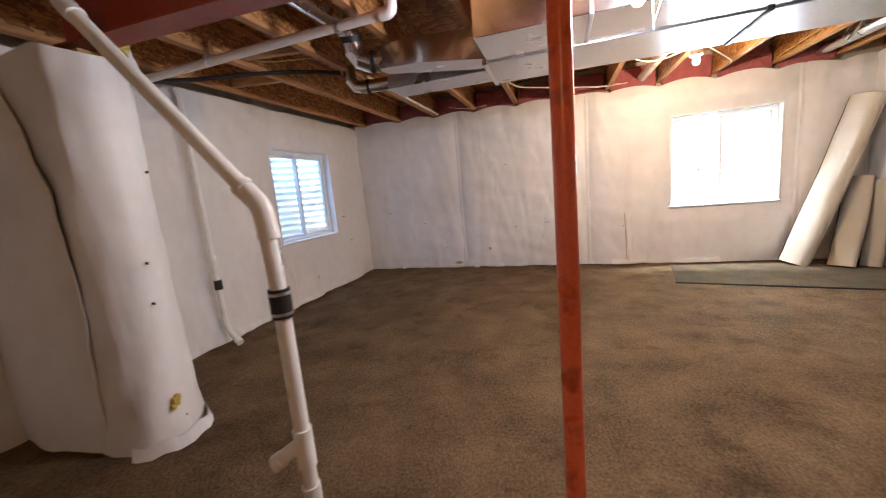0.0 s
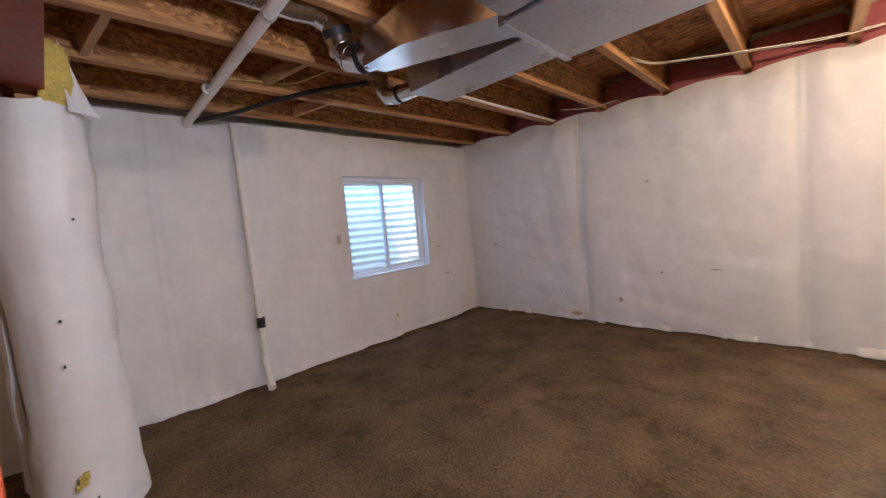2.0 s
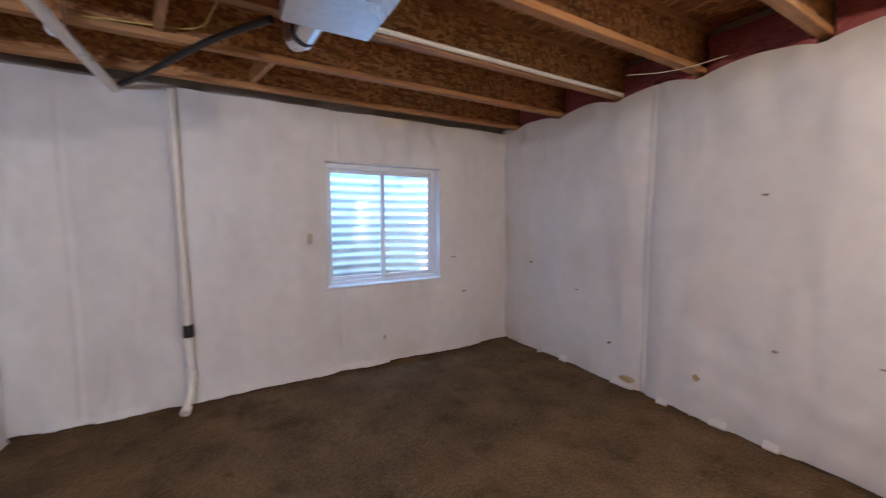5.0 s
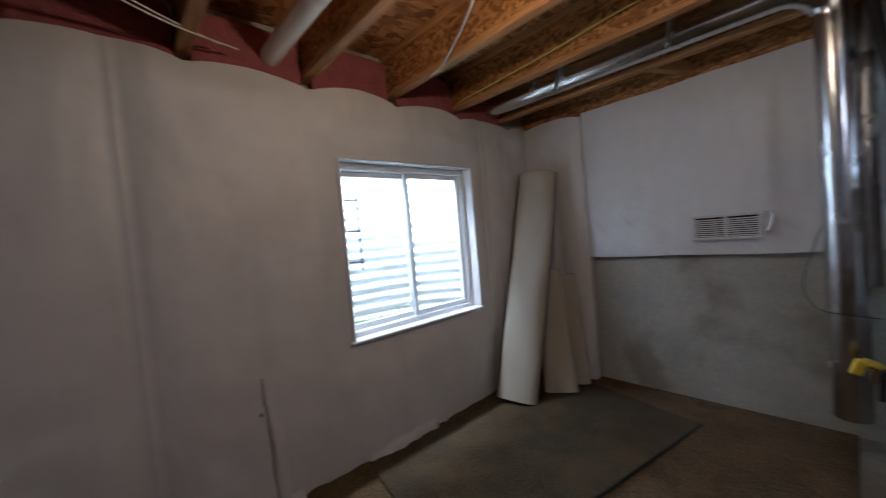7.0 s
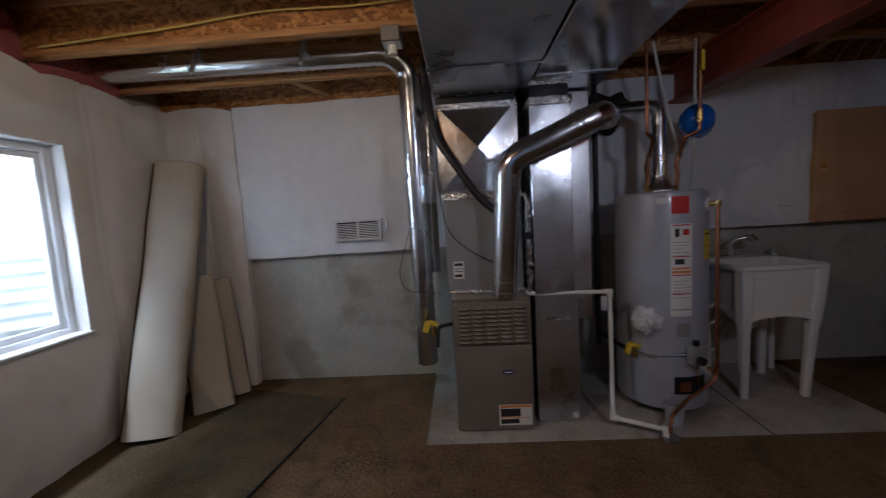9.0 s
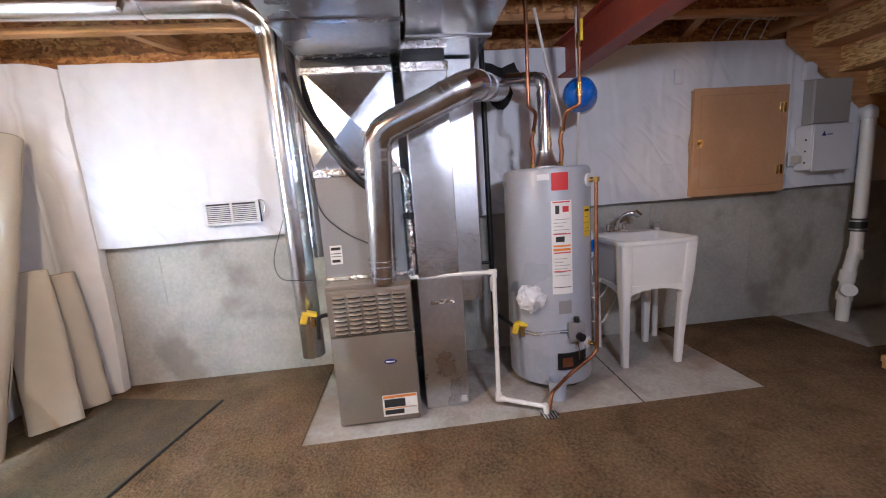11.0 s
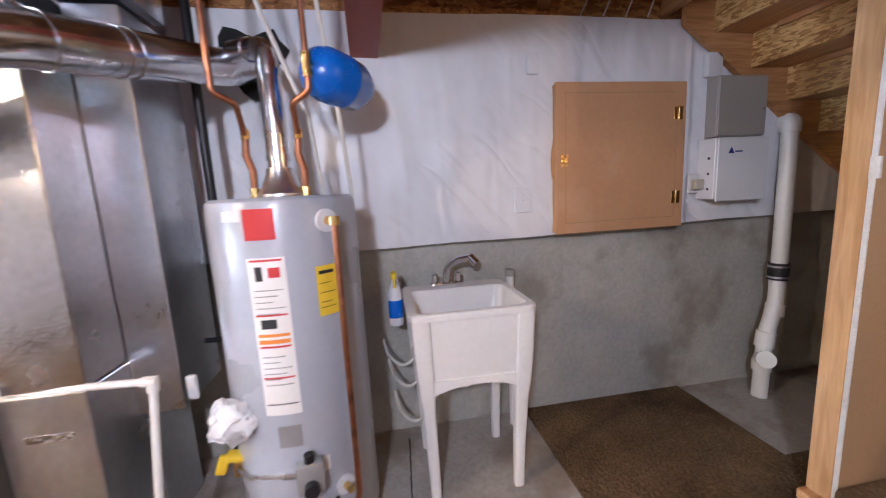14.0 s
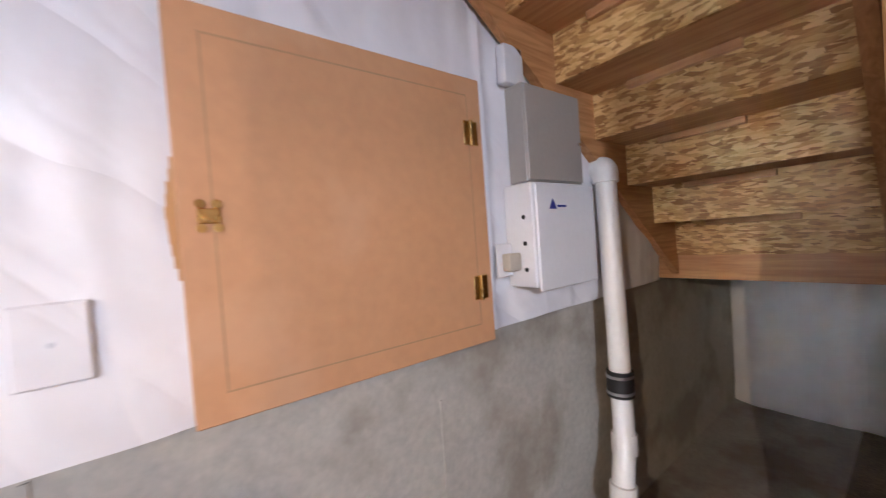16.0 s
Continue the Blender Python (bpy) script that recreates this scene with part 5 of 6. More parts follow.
# ---- laundry tub ----
tub = thing("laundry_tub", (6.33, -4.48, 0), "white plastic laundry tub on four splayed legs", "laundry tub")
TX0, TX1, TY0, TY1, TZ = 6.06, 6.60, -4.77, -4.195, 0.915


def loop(bm, x0, x1, y0, y1, z, r, n=5):
    out = []
    for cx, cy, a0 in ((x1 - r, y1 - r, 0), (x0 + r, y1 - r, 90), (x0 + r, y0 + r, 180), (x1 - r, y0 + r, 270)):
        for k in range(n + 1):
            a = radians(a0 + 90 * k / n)
            out.append(bm.verts.new((cx + r * math.cos(a), cy + r * math.sin(a), z)))
    return out


bm = bmesh.new()
rings = []
for ins, z, r in ((0.040, 0.575, 0.05), (0.028, 0.70, 0.05), (0.016, 0.885, 0.045), (0.0, 0.888, 0.05), (0.0, 0.91, 0.05), (0.006, 0.917, 0.048), (0.035, 0.917, 0.04), (0.045, 0.905, 0.04),
                  (0.06, 0.75, 0.06), (0.08, 0.61, 0.07), (0.12, 0.595, 0.06)):
    back = TX1 - ins - (0.09 if ins >= 0.035 and z > 0.59 and ins != 0.045 or (ins == 0.045 and z > 0.8) else 0)
    rings.append(loop(bm, TX0 + ins, back, TY0 + ins, TY1 - ins, z, r))
for p, q in zip(rings, rings[1:]):
    for k in range(len(p)):
        bm.faces.new((p[k], p[(k + 1) % len(p)], q[(k + 1) % len(q)], q[k]))
bm.faces.new(rings[0][::-1])
bm.faces.new(rings[-1])
part("basin", bm, TUB, tub, smooth=40)
# arched apron under the front and side edges
for a, b in (((TX0 + 0.036, TY0 + 0.05), (TX0 + 0.036, TY1 - 0.05)), ((TX0 + 0.05, TY1 - 0.036), (TX1 - 0.05, TY1 - 0.036)), ((TX0 + 0.05, TY0 + 0.036), (TX1 - 0.05, TY0 + 0.036))):
    bm = bmesh.new()
    a, b = Vector((*a, 0)), Vector((*b, 0))
    side = (b - a).normalized().cross(Vector((0, 0, 1))) * 0.006
    cols = []
    for k in range(13):
        p = a.lerp(b, k / 12)
        low_z = 0.505 + 0.065 * math.sin(math.pi * k / 12) ** 0.6
        cols.append([bm.verts.new(p + s + Vector((0, 0, z))) for s in (side, -side) for z in (low_z, 0.60)])
    for p, q in zip(cols, cols[1:]):
        for i, j in ((0, 1), (3, 2), (2, 0), (1, 3)):
            bm.faces.new((p[i], p[j], q[j], q[i]))
    bm.faces.new([cols[0][i] for i in (0, 1, 3, 2)])
    bm.faces.new([cols[-1][i] for i in (0, 1, 3, 2)])
    part("apron", bm, TUB, tub)
for sx, sy in ((0, 0), (0, 1), (1, 0), (1, 1)):
    bm = bmesh.new()
    rings = []
    for ins, z, wide in ((0.010, 0.886, 0.085), (0.018, 0.70, 0.080), (0.028, 0.545, 0.074), (0.038, 0.46, 0.060), (0.052, 0.20, 0.052), (0.060, -0.011, 0.046)):
        x0 = TX1 - ins - wide if sx else TX0 + ins
        y0 = TY1 - ins - wide if sy else TY0 + ins
        rings.append(loop(bm, x0, x0 + wide, y0, y0 + wide, z, 0.013, 3))
    for p, q in zip(rings, rings[1:]):
        for k in range(len(p)):
            bm.faces.new((p[k], p[(k + 1) % len(p)], q[(k + 1) % len(q)], q[k]))
    bm.faces.new(rings[0][::-1])
    bm.faces.new(rings[-1])
    part("leg", bm, TUB, tub)
part("drain_trap", tubed(rounded([(6.33, -4.5, 0.58), (6.33, -4.5, 0.44), (6.40, -4.46, 0.40), (6.46, -4.44, 0.46), (6.60, -4.44, 0.47)], 0.05), 0.02, 12), PVC, tub, "white plastic trap under the basin")
FY = -4.445
fau = thing("utility_faucet", (6.55, FY, 0.917), "chrome two-handle faucet on the back ledge of the tub", "faucet")
part("base_plate", boxed((6.525, FY - 0.09, 0.9165), (6.575, FY + 0.09, 0.935), 0.006, seg=2), CHROME, fau)
part("spout", tubed(rounded([(6.55, FY, 0.935), (6.545, FY - 0.005, 1.015), (6.52, FY - 0.06, 1.06), (6.49, FY - 0.13, 1.07)], 0.04, 6), 0.021, 12), CHROME, fau)
for y in (FY - 0.065, FY + 0.065):
    h = part("handle_stem", rodded((6.55, y, 0.935), (6.55, y, 0.98), 0.014), CHROME, fau)
    part("handle", boxed((6.51, y - 0.011, 0.975), (6.575, y + 0.011, 0.992), 0.005), CHROME, h)
part("spray_tip", rodded((6.495, FY - 0.12, 1.08), (6.48, FY - 0.155, 1.04), 0.027), CHROME, fau)
sb = thing("spray_bottle", (6.33, -4.135, 0.6), "spray bottle with blue label and yellow trigger by the tub", "spray bottle")
bm = bmesh.new()
lathe(bm, [(0.034, 0.66), (0.036, 0.67), (0.036, 0.82), (0.028, 0.85), (0.013, 0.88), (0.013, 0.90)], (6.42, -4.156, 0.11), n=20)
part("bottle", bm, PANEL_WHITE, sb)
bm = bmesh.new()
lathe(bm, [(0.0365, 0.70), (0.0368, 0.701), (0.0368, 0.79), (0.0365, 0.791)], (6.42, -4.156, 0.11), n=20)
part("label_band", bm, BLUE, sb, "blue label")
bm = boxed((6.39, -4.171, 1.005), (6.465, -4.141, 1.04), 0.008)
box(bm, (6.385, -4.163, 0.965), (6.40, -4.149, 1.01), 0.004)
part("trigger", bm, YELLOW, sb, "yellow spray trigger")
for y, z in ((-4.08, 0.62), (-4.1, 0.50), (-4.12, 0.3)):
    tagged(part("supply_hose", tubed(rounded([(6.60, y, z), (6.45, y - 0.02, z - 0.04), (6.35, y - 0.1, z - 0.06), (6.5, -4.42, z + 0.1)], 0.08), 0.008, 8), WIRE_WHITE, None,
                "white braided supply hose behind the tub"), category="hose", group="tub hoses")
sp = thing("standpipe", (6.6, -4.83, 0), "white drain standpipe beside the tub", "pipe")
part("pipe", tubed([(6.60, -4.83, -0.011), (6.60, -4.83, 0.95)], 0.022, 16), PVC, sp)
part("hub", rodded((6.60, -4.83, 0.46), (6.60, -4.83, 0.53), 0.03), PVC, sp)
part("cap", rodded((6.60, -4.83, 0.925), (6.60, -4.83, 0.962), 0.028, n=18), PANEL_GREY, sp, "grey cap")

# ---- east wall fittings ----
vent_g = thing("wall_vent_grille", (SHEET_X, -1.55, 1.29), "white metal vent grille on the plastic sheet", "vent")
VY0, VY1, VZ0, VZ1, VX = -1.745, -1.36, 1.205, 1.375, 6.574
bm = bmesh.new()
for lo, hi in (((VY0, VZ0), (VY1, VZ0 + 0.018)), ((VY0, VZ1 - 0.018), (VY1, VZ1)), ((VY0, VZ0 + 0.018), (VY0 + 0.022, VZ1 - 0.018)), ((VY1 - 0.022, VZ0 + 0.018), (VY1, VZ1 - 0.018)),
               ((-1.562, VZ0 + 0.018), (-1.545, VZ1 - 0.018))):
    box(bm, (VX, lo[0], lo[1]), (VX + 0.012, hi[0], hi[1]), 0.002)
part("frame", bm, PANEL_WHITE, vent_g)
part("backing", boxed((VX + 0.011, VY0 + 0.005, VZ0 + 0.005), (VX + 0.05, VY1 - 0.005, VZ1 - 0.005)), DARK, vent_g)
for k in range(9):
    z = VZ0 + 0.026 + k * 0.0138
    for a, b in ((VY0 + 0.023, -1.563), (-1.544, VY1 - 0.023)):
        part("slat", boxed((0, a, -0.0045), (0.002, b, 0.0045), 0, pose(VX + 0.005, 0, z, 0, 40, 0)), PANEL_WHITE, vent_g)
part("lever", tubed(rounded([(VX + 0.002, -1.755, 1.37), (VX - 0.004, -1.79, 1.36), (VX - 0.004, -1.79, 1.30), (VX + 0.01, -1.76, 1.25)], 0.02), 0.004, 6), GALV, vent_g)

HA, HB, HC, HD = -5.922, -5.106, 1.147, 1.985
hatch = thing("crawl_space_hatch", (6.6, -5.53, HC), "tan wooden access hatch with brass hinges and latch", "hatch")
part("door", boxed((6.572, HA, HC), (6.592, HB, HD), 0.003), HATCH, hatch)
bm = bmesh.new()
for y0, y1, z0, z1 in ((HA + 0.06, HB - 0.055, HC + 0.06, HC + 0.064), (HA + 0.06, HB - 0.055, HD - 0.06, HD - 0.056), (HB - 0.06, HB - 0.056, HC + 0.06, HD - 0.06), (HA + 0.058, HA + 0.061, HC + 0.06, HD - 0.06)):
    box(bm, (6.5712, y0, z0), (6.5735, y1, z1))
part("panel_groove", bm, DRYWALL, hatch, "scored panel line")
for z in (1.325, 1.81):
    h = part("hinge", boxed((6.568, HA + 0.022, z - 0.038), (6.5718, HA + 0.08, z + 0.038), 0.002), BRASS, hatch, "brass butt hinge")
    part("hinge_pin", rodded((6.566, HA + 0.052, z - 0.04), (6.566, HA + 0.052, z + 0.04), 0.006, n=10), BRASS, h)
latch = part("latch", boxed((6.566, HB - 0.07, 1.548), (6.5718, HB - 0.03, 1.578), 0.002), BRASS, hatch, "ornate brass latch")
part("latch_knob", rodded((6.55, HB - 0.05, 1.563), (6.567, HB - 0.05, 1.563), 0.012, n=12), BRASS, latch)
for dz in (-0.024, 0.024):
    for dy in (-0.014, 0.014):
        part("latch_scroll", rodded((6.566, HB - 0.05 + dy, 1.563 + dz), (6.5715, HB - 0.05 + dy, 1.563 + dz), 0.009, n=10), BRASS, latch)
bm = bmesh.new()
for k in range(10):
    z = 1.44 + 0.024 * k
    box(bm, (6.588, HB + 0.001, z), (6.602, HB + 0.004 + 0.014 * math.sin(math.pi * (k + 0.5) / 10) + 0.004 * noise.noise((k * 1.3, 2, 2)), z + 0.024))
part("torn_gap", bm, LUMBER_Z, hatch, "bare wood showing at the torn sheet")
part("jamb", boxed((6.5925, HA - 0.01, HC + 0.01), (6.66, HB + 0.0, HD - 0.01)), LUMBER_Z, hatch)

pg = thing("breaker_panel", (6.56, -6.27, 1.66), "grey steel breaker panel on the wall above the low-voltage box", "electrical panel")
part("box", boxed((6.545, -6.44, 1.665), (6.625, -6.10, 2.01), 0.004), PANEL_GREY, pg)
part("door", boxed((6.537, -6.435, 1.67), (6.5445, -6.105, 2.005), 0.003), PANEL_GREY, pg)
part("lock", rodded((6.53, -6.415, 1.82), (6.537, -6.415, 1.82), 0.006), CHROME, pg)
cv = thing("conduit_cover", (6.6, -6.13, 2.02), "white plastic cable cover above the panel", "cable cover")
part("cover", boxed((6.575, -6.16, 2.012), (6.62, -6.06, 2.15), 0.01, seg=2), PANEL_WHITE, cv)
pw = thing("low_voltage_box", (6.55, -6.25, 1.29), "white steel wiring box with a small blue logo", "wiring box")
part("box", boxed((6.50, -6.40, 1.30), (6.625, -6.06, 1.655), 0.004), PANEL_WHITE, pw)
part("door", boxed((6.49, -6.42, 1.285), (6.4995, -6.07, 1.648), 0.004), PANEL_WHITE, pw)
bm = bmesh.new()
tri = [[bm.verts.new((x, y, z)) for y, z in ((-6.178, 1.562), (-6.138, 1.562), (-6.158, 1.6))] for x in (6.4882, 6.4898)]
bm.faces.new(tri[0])
bm.faces.new(tri[1][::-1])
for k in range(3):
    bm.faces.new((tri[0][k], tri[0][(k + 1) % 3], tri[1][(k + 1) % 3], tri[1][k]))
part("logo_mark", bm, BLUE_INK, pw, "small blue triangle mark", smooth=0)
part("logo_bar", boxed((6.4885, -6.235, 1.568), (6.4898, -6.184, 1.576)), BLUE_INK, pw)
for z in (1.36, 1.45, 1.54):
    part("knockout", rodded((6.54, -6.0605, z), (6.54, -6.0585, z), 0.008, n=12), DARK, pw)
out = thing("wall_outlet", (6.6, -6.06, 1.40), "white wall outlet with a beige plug-in adapter", "outlet")
part("plate", boxed((6.592, -6.05, 1.34), (6.602, -5.975, 1.455), 0.003), PANEL_WHITE, out)
part("adapter", boxed((6.555, -6.055, 1.36), (6.5915, -5.995, 1.42), 0.006, seg=2), CARPET_BACK, out, "beige plug-in adapter")
det = thing("junction_cover", (6.6, -4.985, 2.04), "small white box under the plastic sheet", "junction box")
part("cover", boxed((6.585, -5.02, 2.03), (6.61, -4.95, 2.14), 0.008, seg=2), SHEET, det)
swt = thing("switch_cover", (6.6, -4.92, 1.30), "blank wall plate under the plastic sheet", "wall plate")
part("plate", boxed((6.598, -4.97, 1.285), (6.612, -4.87, 1.425), 0.004), SHEET, swt)
part("screw", rodded((6.5955, -4.92, 1.355), (6.599, -4.92, 1.355), 0.005, n=10), GALV_DULL, swt)

sump = thing("sump_discharge_pipe", (6.5, -6.5, 0), "white plastic discharge pipe with a black coupling and check valve", "pipe")
part("upper_pipe", tubed(rounded([(6.62, -6.66, 1.745), (6.56, -6.645, 1.745), (6.535, -6.62, 1.0), (6.53, -6.61, 0.80)], 0.06), 0.044, 20), PVC, sump)
part("coupling", rodded((6.533, -6.612, 0.755), (6.532, -6.615, 0.865), 0.055, n=24), RUBBER, sump, "black rubber coupling")
for z in (0.775, 0.845):
    part("clamp", rodded((6.5325, -6.613, z - 0.006), (6.5325, -6.613, z + 0.006), 0.057, n=24), GALV_DULL, sump)
part("elbow_hub", tubed(rounded([(6.60, -6.655, 1.745), (6.56, -6.645, 1.745), (6.557, -6.642, 1.68)], 0.05), 0.053, 20), PVC, sump)
part("offset_pipe", tubed(rounded([(6.53, -6.61, 0.80), (6.52, -6.60, 0.60), (6.49, -6.50, 0.40), (6.49, -6.49, -0.011)], 0.08), 0.044, 20), PVC, sump)
for p, q in (((6.522, -6.60, 0.60), (6.515, -6.585, 0.52)), ((6.492, -6.51, 0.43), (6.49, -6.495, 0.33)), ((6.49, -6.49, 0.17), (6.49, -6.49, 0.24))):
    part("hub", rodded(p, q, 0.053, n=20), PVC, sump)
part("cleanout", rodded((6.49, -6.49, 0.25), (6.42, -6.43, 0.28), 0.048, n=20), PVC, sump)
part("cleanout_plug", rodded((6.42, -6.43, 0.28), (6.405, -6.418, 0.286), 0.052, n=20), PVC, sump)

# ---- west side pipes ----
waste = thing("waste_pipe", (2.154, -4.54, 0), "white plastic waste pipe with black coupling, slanting to the beam", "pipe")
part("lower_pipe", rodded((2.154, -4.54, 0.0), (2.154, -4.54, 0.86), 0.031, n=24), PVC, waste)
part("upper_pipe", tubed(rounded([(2.154, -4.54, 0.93), (2.145, -4.545, 1.27), (1.34, -4.55, 2.14), (1.28, -4.56, 2.30), (1.28, -4.56, 2.40)], 0.025, 3), 0.031, 24), PVC, waste)
part("coupling", rodded((2.154, -4.54, 0.84), (2.154, -4.54, 0.955), 0.041, n=24), RUBBER, waste, "black rubber coupling")
for z in (0.858, 0.938):
    cl = part("clamp", rodded((2.154, -4.54, z - 0.006), (2.154, -4.54, z + 0.006), 0.043, n=24), GALV_DULL, waste)
part("elbow", tubed(rounded([(2.15, -4.54, 1.16), (2.145, -4.545, 1.27), (2.065, -4.545, 1.356)], 0.03, 3), 0.0385, 24), PVC, waste)
part("elbow", tubed(rounded([(1.40, -4.55, 2.08), (1.34, -4.55, 2.14), (1.29, -4.557, 2.27)], 0.06), 0.037, 24), PVC, waste)
part("hub", rodded((2.151, -4.54, 1.15), (2.15, -4.54, 1.175), 0.0415, n=24), PVC, waste)
part("hub", rodded((2.081, -4.545, 1.339), (2.064, -4.545, 1.357), 0.0415, n=24), PVC, waste)
part("wye_hub", rodded((2.154, -4.54, 0.19), (2.154, -4.54, 0.36), 0.038, n=24), PVC, waste)
part("wye_arm", rodded((2.154, -4.54, 0.30), (2.06, -4.585, 0.235), 0.031, n=24), PVC, waste)
part("arm_cap", rodded((2.068, -4.581, 0.24), (2.042, -4.594, 0.222), 0.036, n=24), PVC, waste)
part("floor_hub", rodded((2.154, -4.54, 0.0), (2.154, -4.54, 0.1), 0.038, n=24), PVC, waste)
wp = thing("wall_waste_pipe", (0.14, -3.11, 0), "slim white waste pipe down the wall with a black coupling", "pipe")
part("pipe", tubed(rounded([(0.10, -3.13, 2.32), (0.135, -3.13, 2.26), (0.14, -3.11, 0.22), (0.19, -3.115, 0.11), (0.30, -3.14, 0.045)], 0.03), 0.024, 16), PVC, wp)
part("coupling", rodded((0.14, -3.11, 0.54), (0.14, -3.11, 0.63), 0.034, n=20), RUBBER, wp, "black rubber coupling")
part("hub", rodded((0.14, -3.11, 0.2), (0.14, -3.11, 0.27), 0.032, n=20), PVC, wp)
part("end_cap", rodded((0.27, -3.133, 0.062), (0.315, -3.144, 0.037), 0.033, n=20), PVC, wp)
cp = thing("ceiling_waste_pipe", (2.3, -3.5, 2.3), "white plastic pipe slung under the joists", "pipe")
part("pipe", tubed(rounded([(2.31, -3.5, 2.45), (2.31, -3.5, 2.31), (0.02, -3.45, 2.30)], 0.05), 0.03, 20), PVC, cp)
part("elbow", tubed(rounded([(2.31, -3.5, 2.38), (2.31, -3.5, 2.31), (2.24, -3.499, 2.31)], 0.05), 0.037, 20), PVC, cp)
for x in (1.95, 0.9):
    h = part("hanger", rodded((x - 0.012, -3.49, 2.309), (x + 0.012, -3.49, 2.308), 0.034, n=20), GALV_DULL, cp)
    part("hanger_strap", boxed((x - 0.01, -3.455, 2.31), (x + 0.01, -3.451, 2.45)), GALV_DULL, h)
bm = bmesh.new()
lathe(bm, [(0.055, 0.001), (0.055, 0.05), (0.05, 0.058), (0.03, 0.06)], (1.62, -4.78, 0), n=24)
tagged(part("pipe_cap", bm, PVC, None, "white plastic pipe cap lying on the carpet"), category="pipe cap")

# ---- carpet remnants ----
rem = bmesh.new()
pts = [(4.60, -0.06), (4.41, -1.06), (6.29, -1.415), (6.52, -0.5), (5.9, -0.09)]
a = [rem.verts.new((*p, 0.001)) for p in pts]
b = [rem.verts.new((*p, 0.014)) for p in pts]
rem.faces.new(a[::-1])
rem.faces.new(b)
for k in range(5):
    rem.faces.new((a[k], a[(k + 1) % 5], b[(k + 1) % 5], b[k]))
bmesh.ops.triangulate(rem, faces=[f for f in rem.faces if len(f.verts) > 4])
ob = thing("carpet_remnant", (5.4, -0.7, 0), "loose flat carpet piece, greyish, lying on the carpet", "carpet")
REMNANT = material("grey_brown_carpet", (0.086, 0.063, 0.037), 0.95, spread=0.5, scale=4, fine=85, bump=0.2, fine_bump=1.0, stain=(0.07, 0.055, 0.04), stain_scale=4, stain_amount=0.5, distance=0.006)
REMNANT.node_tree.nodes["Principled BSDF"].inputs["Specular IOR Level"].default_value = 0.1
part("carpet_sheet", rem, REMNANT, ob, smooth=0)
part("cut_edge", tubed([(4.40, -1.063, 0.008), (5.3, -1.235, 0.008), (6.30, -1.42, 0.008)], 0.009, 6), DARK, ob, "dark cut edge")


def carpet_roll(name, base, top, w, d, label, layers=3):
    """A flattened carpet roll standing on end, backing outside, with its loose flap."""
    base, top = Vector(base), Vector(top)
    axis = (top - base).normalized()
    side = Vector((0.35, -0.94, 0))
    side = (side - axis * side.dot(axis)).normalized()
    out_d = axis.cross(side).normalized()
    r = thing(name, base, label, "carpet roll", "leaning carpet rolls")
    L = (top - base).length

    def sec(s, t, grow=0.0):
        a = 2 * math.pi * t
        c, sn = math.cos(a), math.sin(a)
        e = 0.8
        x = math.copysign(abs(c) ** e, c) * (w / 2 + grow)
        y = math.copysign(abs(sn) ** e, sn) * (d / 2 + grow)
        bend = 0.02 * math.sin(math.pi * s) + 0.006 * noise.noise((s * 4, t * 3, w * 9))
        return base + axis * (s * L) + side * (x + 0.006 * noise.noise((t * 5, s * 6, 2))) + out_d * (y + bend)

    rows = [[sec(j / 30, k / 32) for k in range(33)] for j in range(31)]
    part_mesh("outer_wrap", grid_mesh("outer_wrap", rows), CARPET_BACK, r, smooth=50)
    for end in (0, 1):
        bm = bmesh.new()
        prev = None
        for g in range(layers * 2 + 1):
            ring = [bm.verts.new(sec(end * 1.0 + (0.004 if g % 2 and end else -0.004 if g % 2 else 0) * (1 if end else -1), k / 32, -g * min(w, d) / (layers * 4 + 2))) for k in range(32)]
            if prev:
                for k in range(32):
                    bm.faces.new((prev[k], prev[(k + 1) % 32], ring[(k + 1) % 32], ring[k]))
            prev = ring
        bm.faces.new(prev)
        part("roll_end", bm, CARPET, r, "brown pile edges at the end")
    rows = [[sec(j / 30, 0.46 + 0.02 * k, 0.006 + 0.004 * k / 4) for k in range(5)] for j in range(31)]
    part_mesh("loose_flap", grid_mesh("loose_flap", rows), CARPET, r, "dark pile edge of the flap", smooth=50)
    return r


carpet_roll("carpet_roll", (5.84, -0.27, 0.02), (6.43, -0.24, 1.87), 0.33, 0.17, "tall beige-backed carpet roll leaning in the corner")
carpet_roll("carpet_roll", (6.18, -0.47, 0.018), (6.40, -0.26, 0.99), 0.27, 0.1, "short folded carpet roll leaning against the wall")
carpet_roll("carpet_roll", (6.42, -0.50, 0.018), (6.52, -0.36, 0.95), 0.2, 0.09, "narrow carpet offcut leaning behind the short roll")

# ---- cables ----


def cable(points, r, mat, label, group="ceiling cables"):
    return tagged(part("cable", tubed(rounded(points, 0.15, 4), r, 6), mat, None, label), category="cable", group=group)


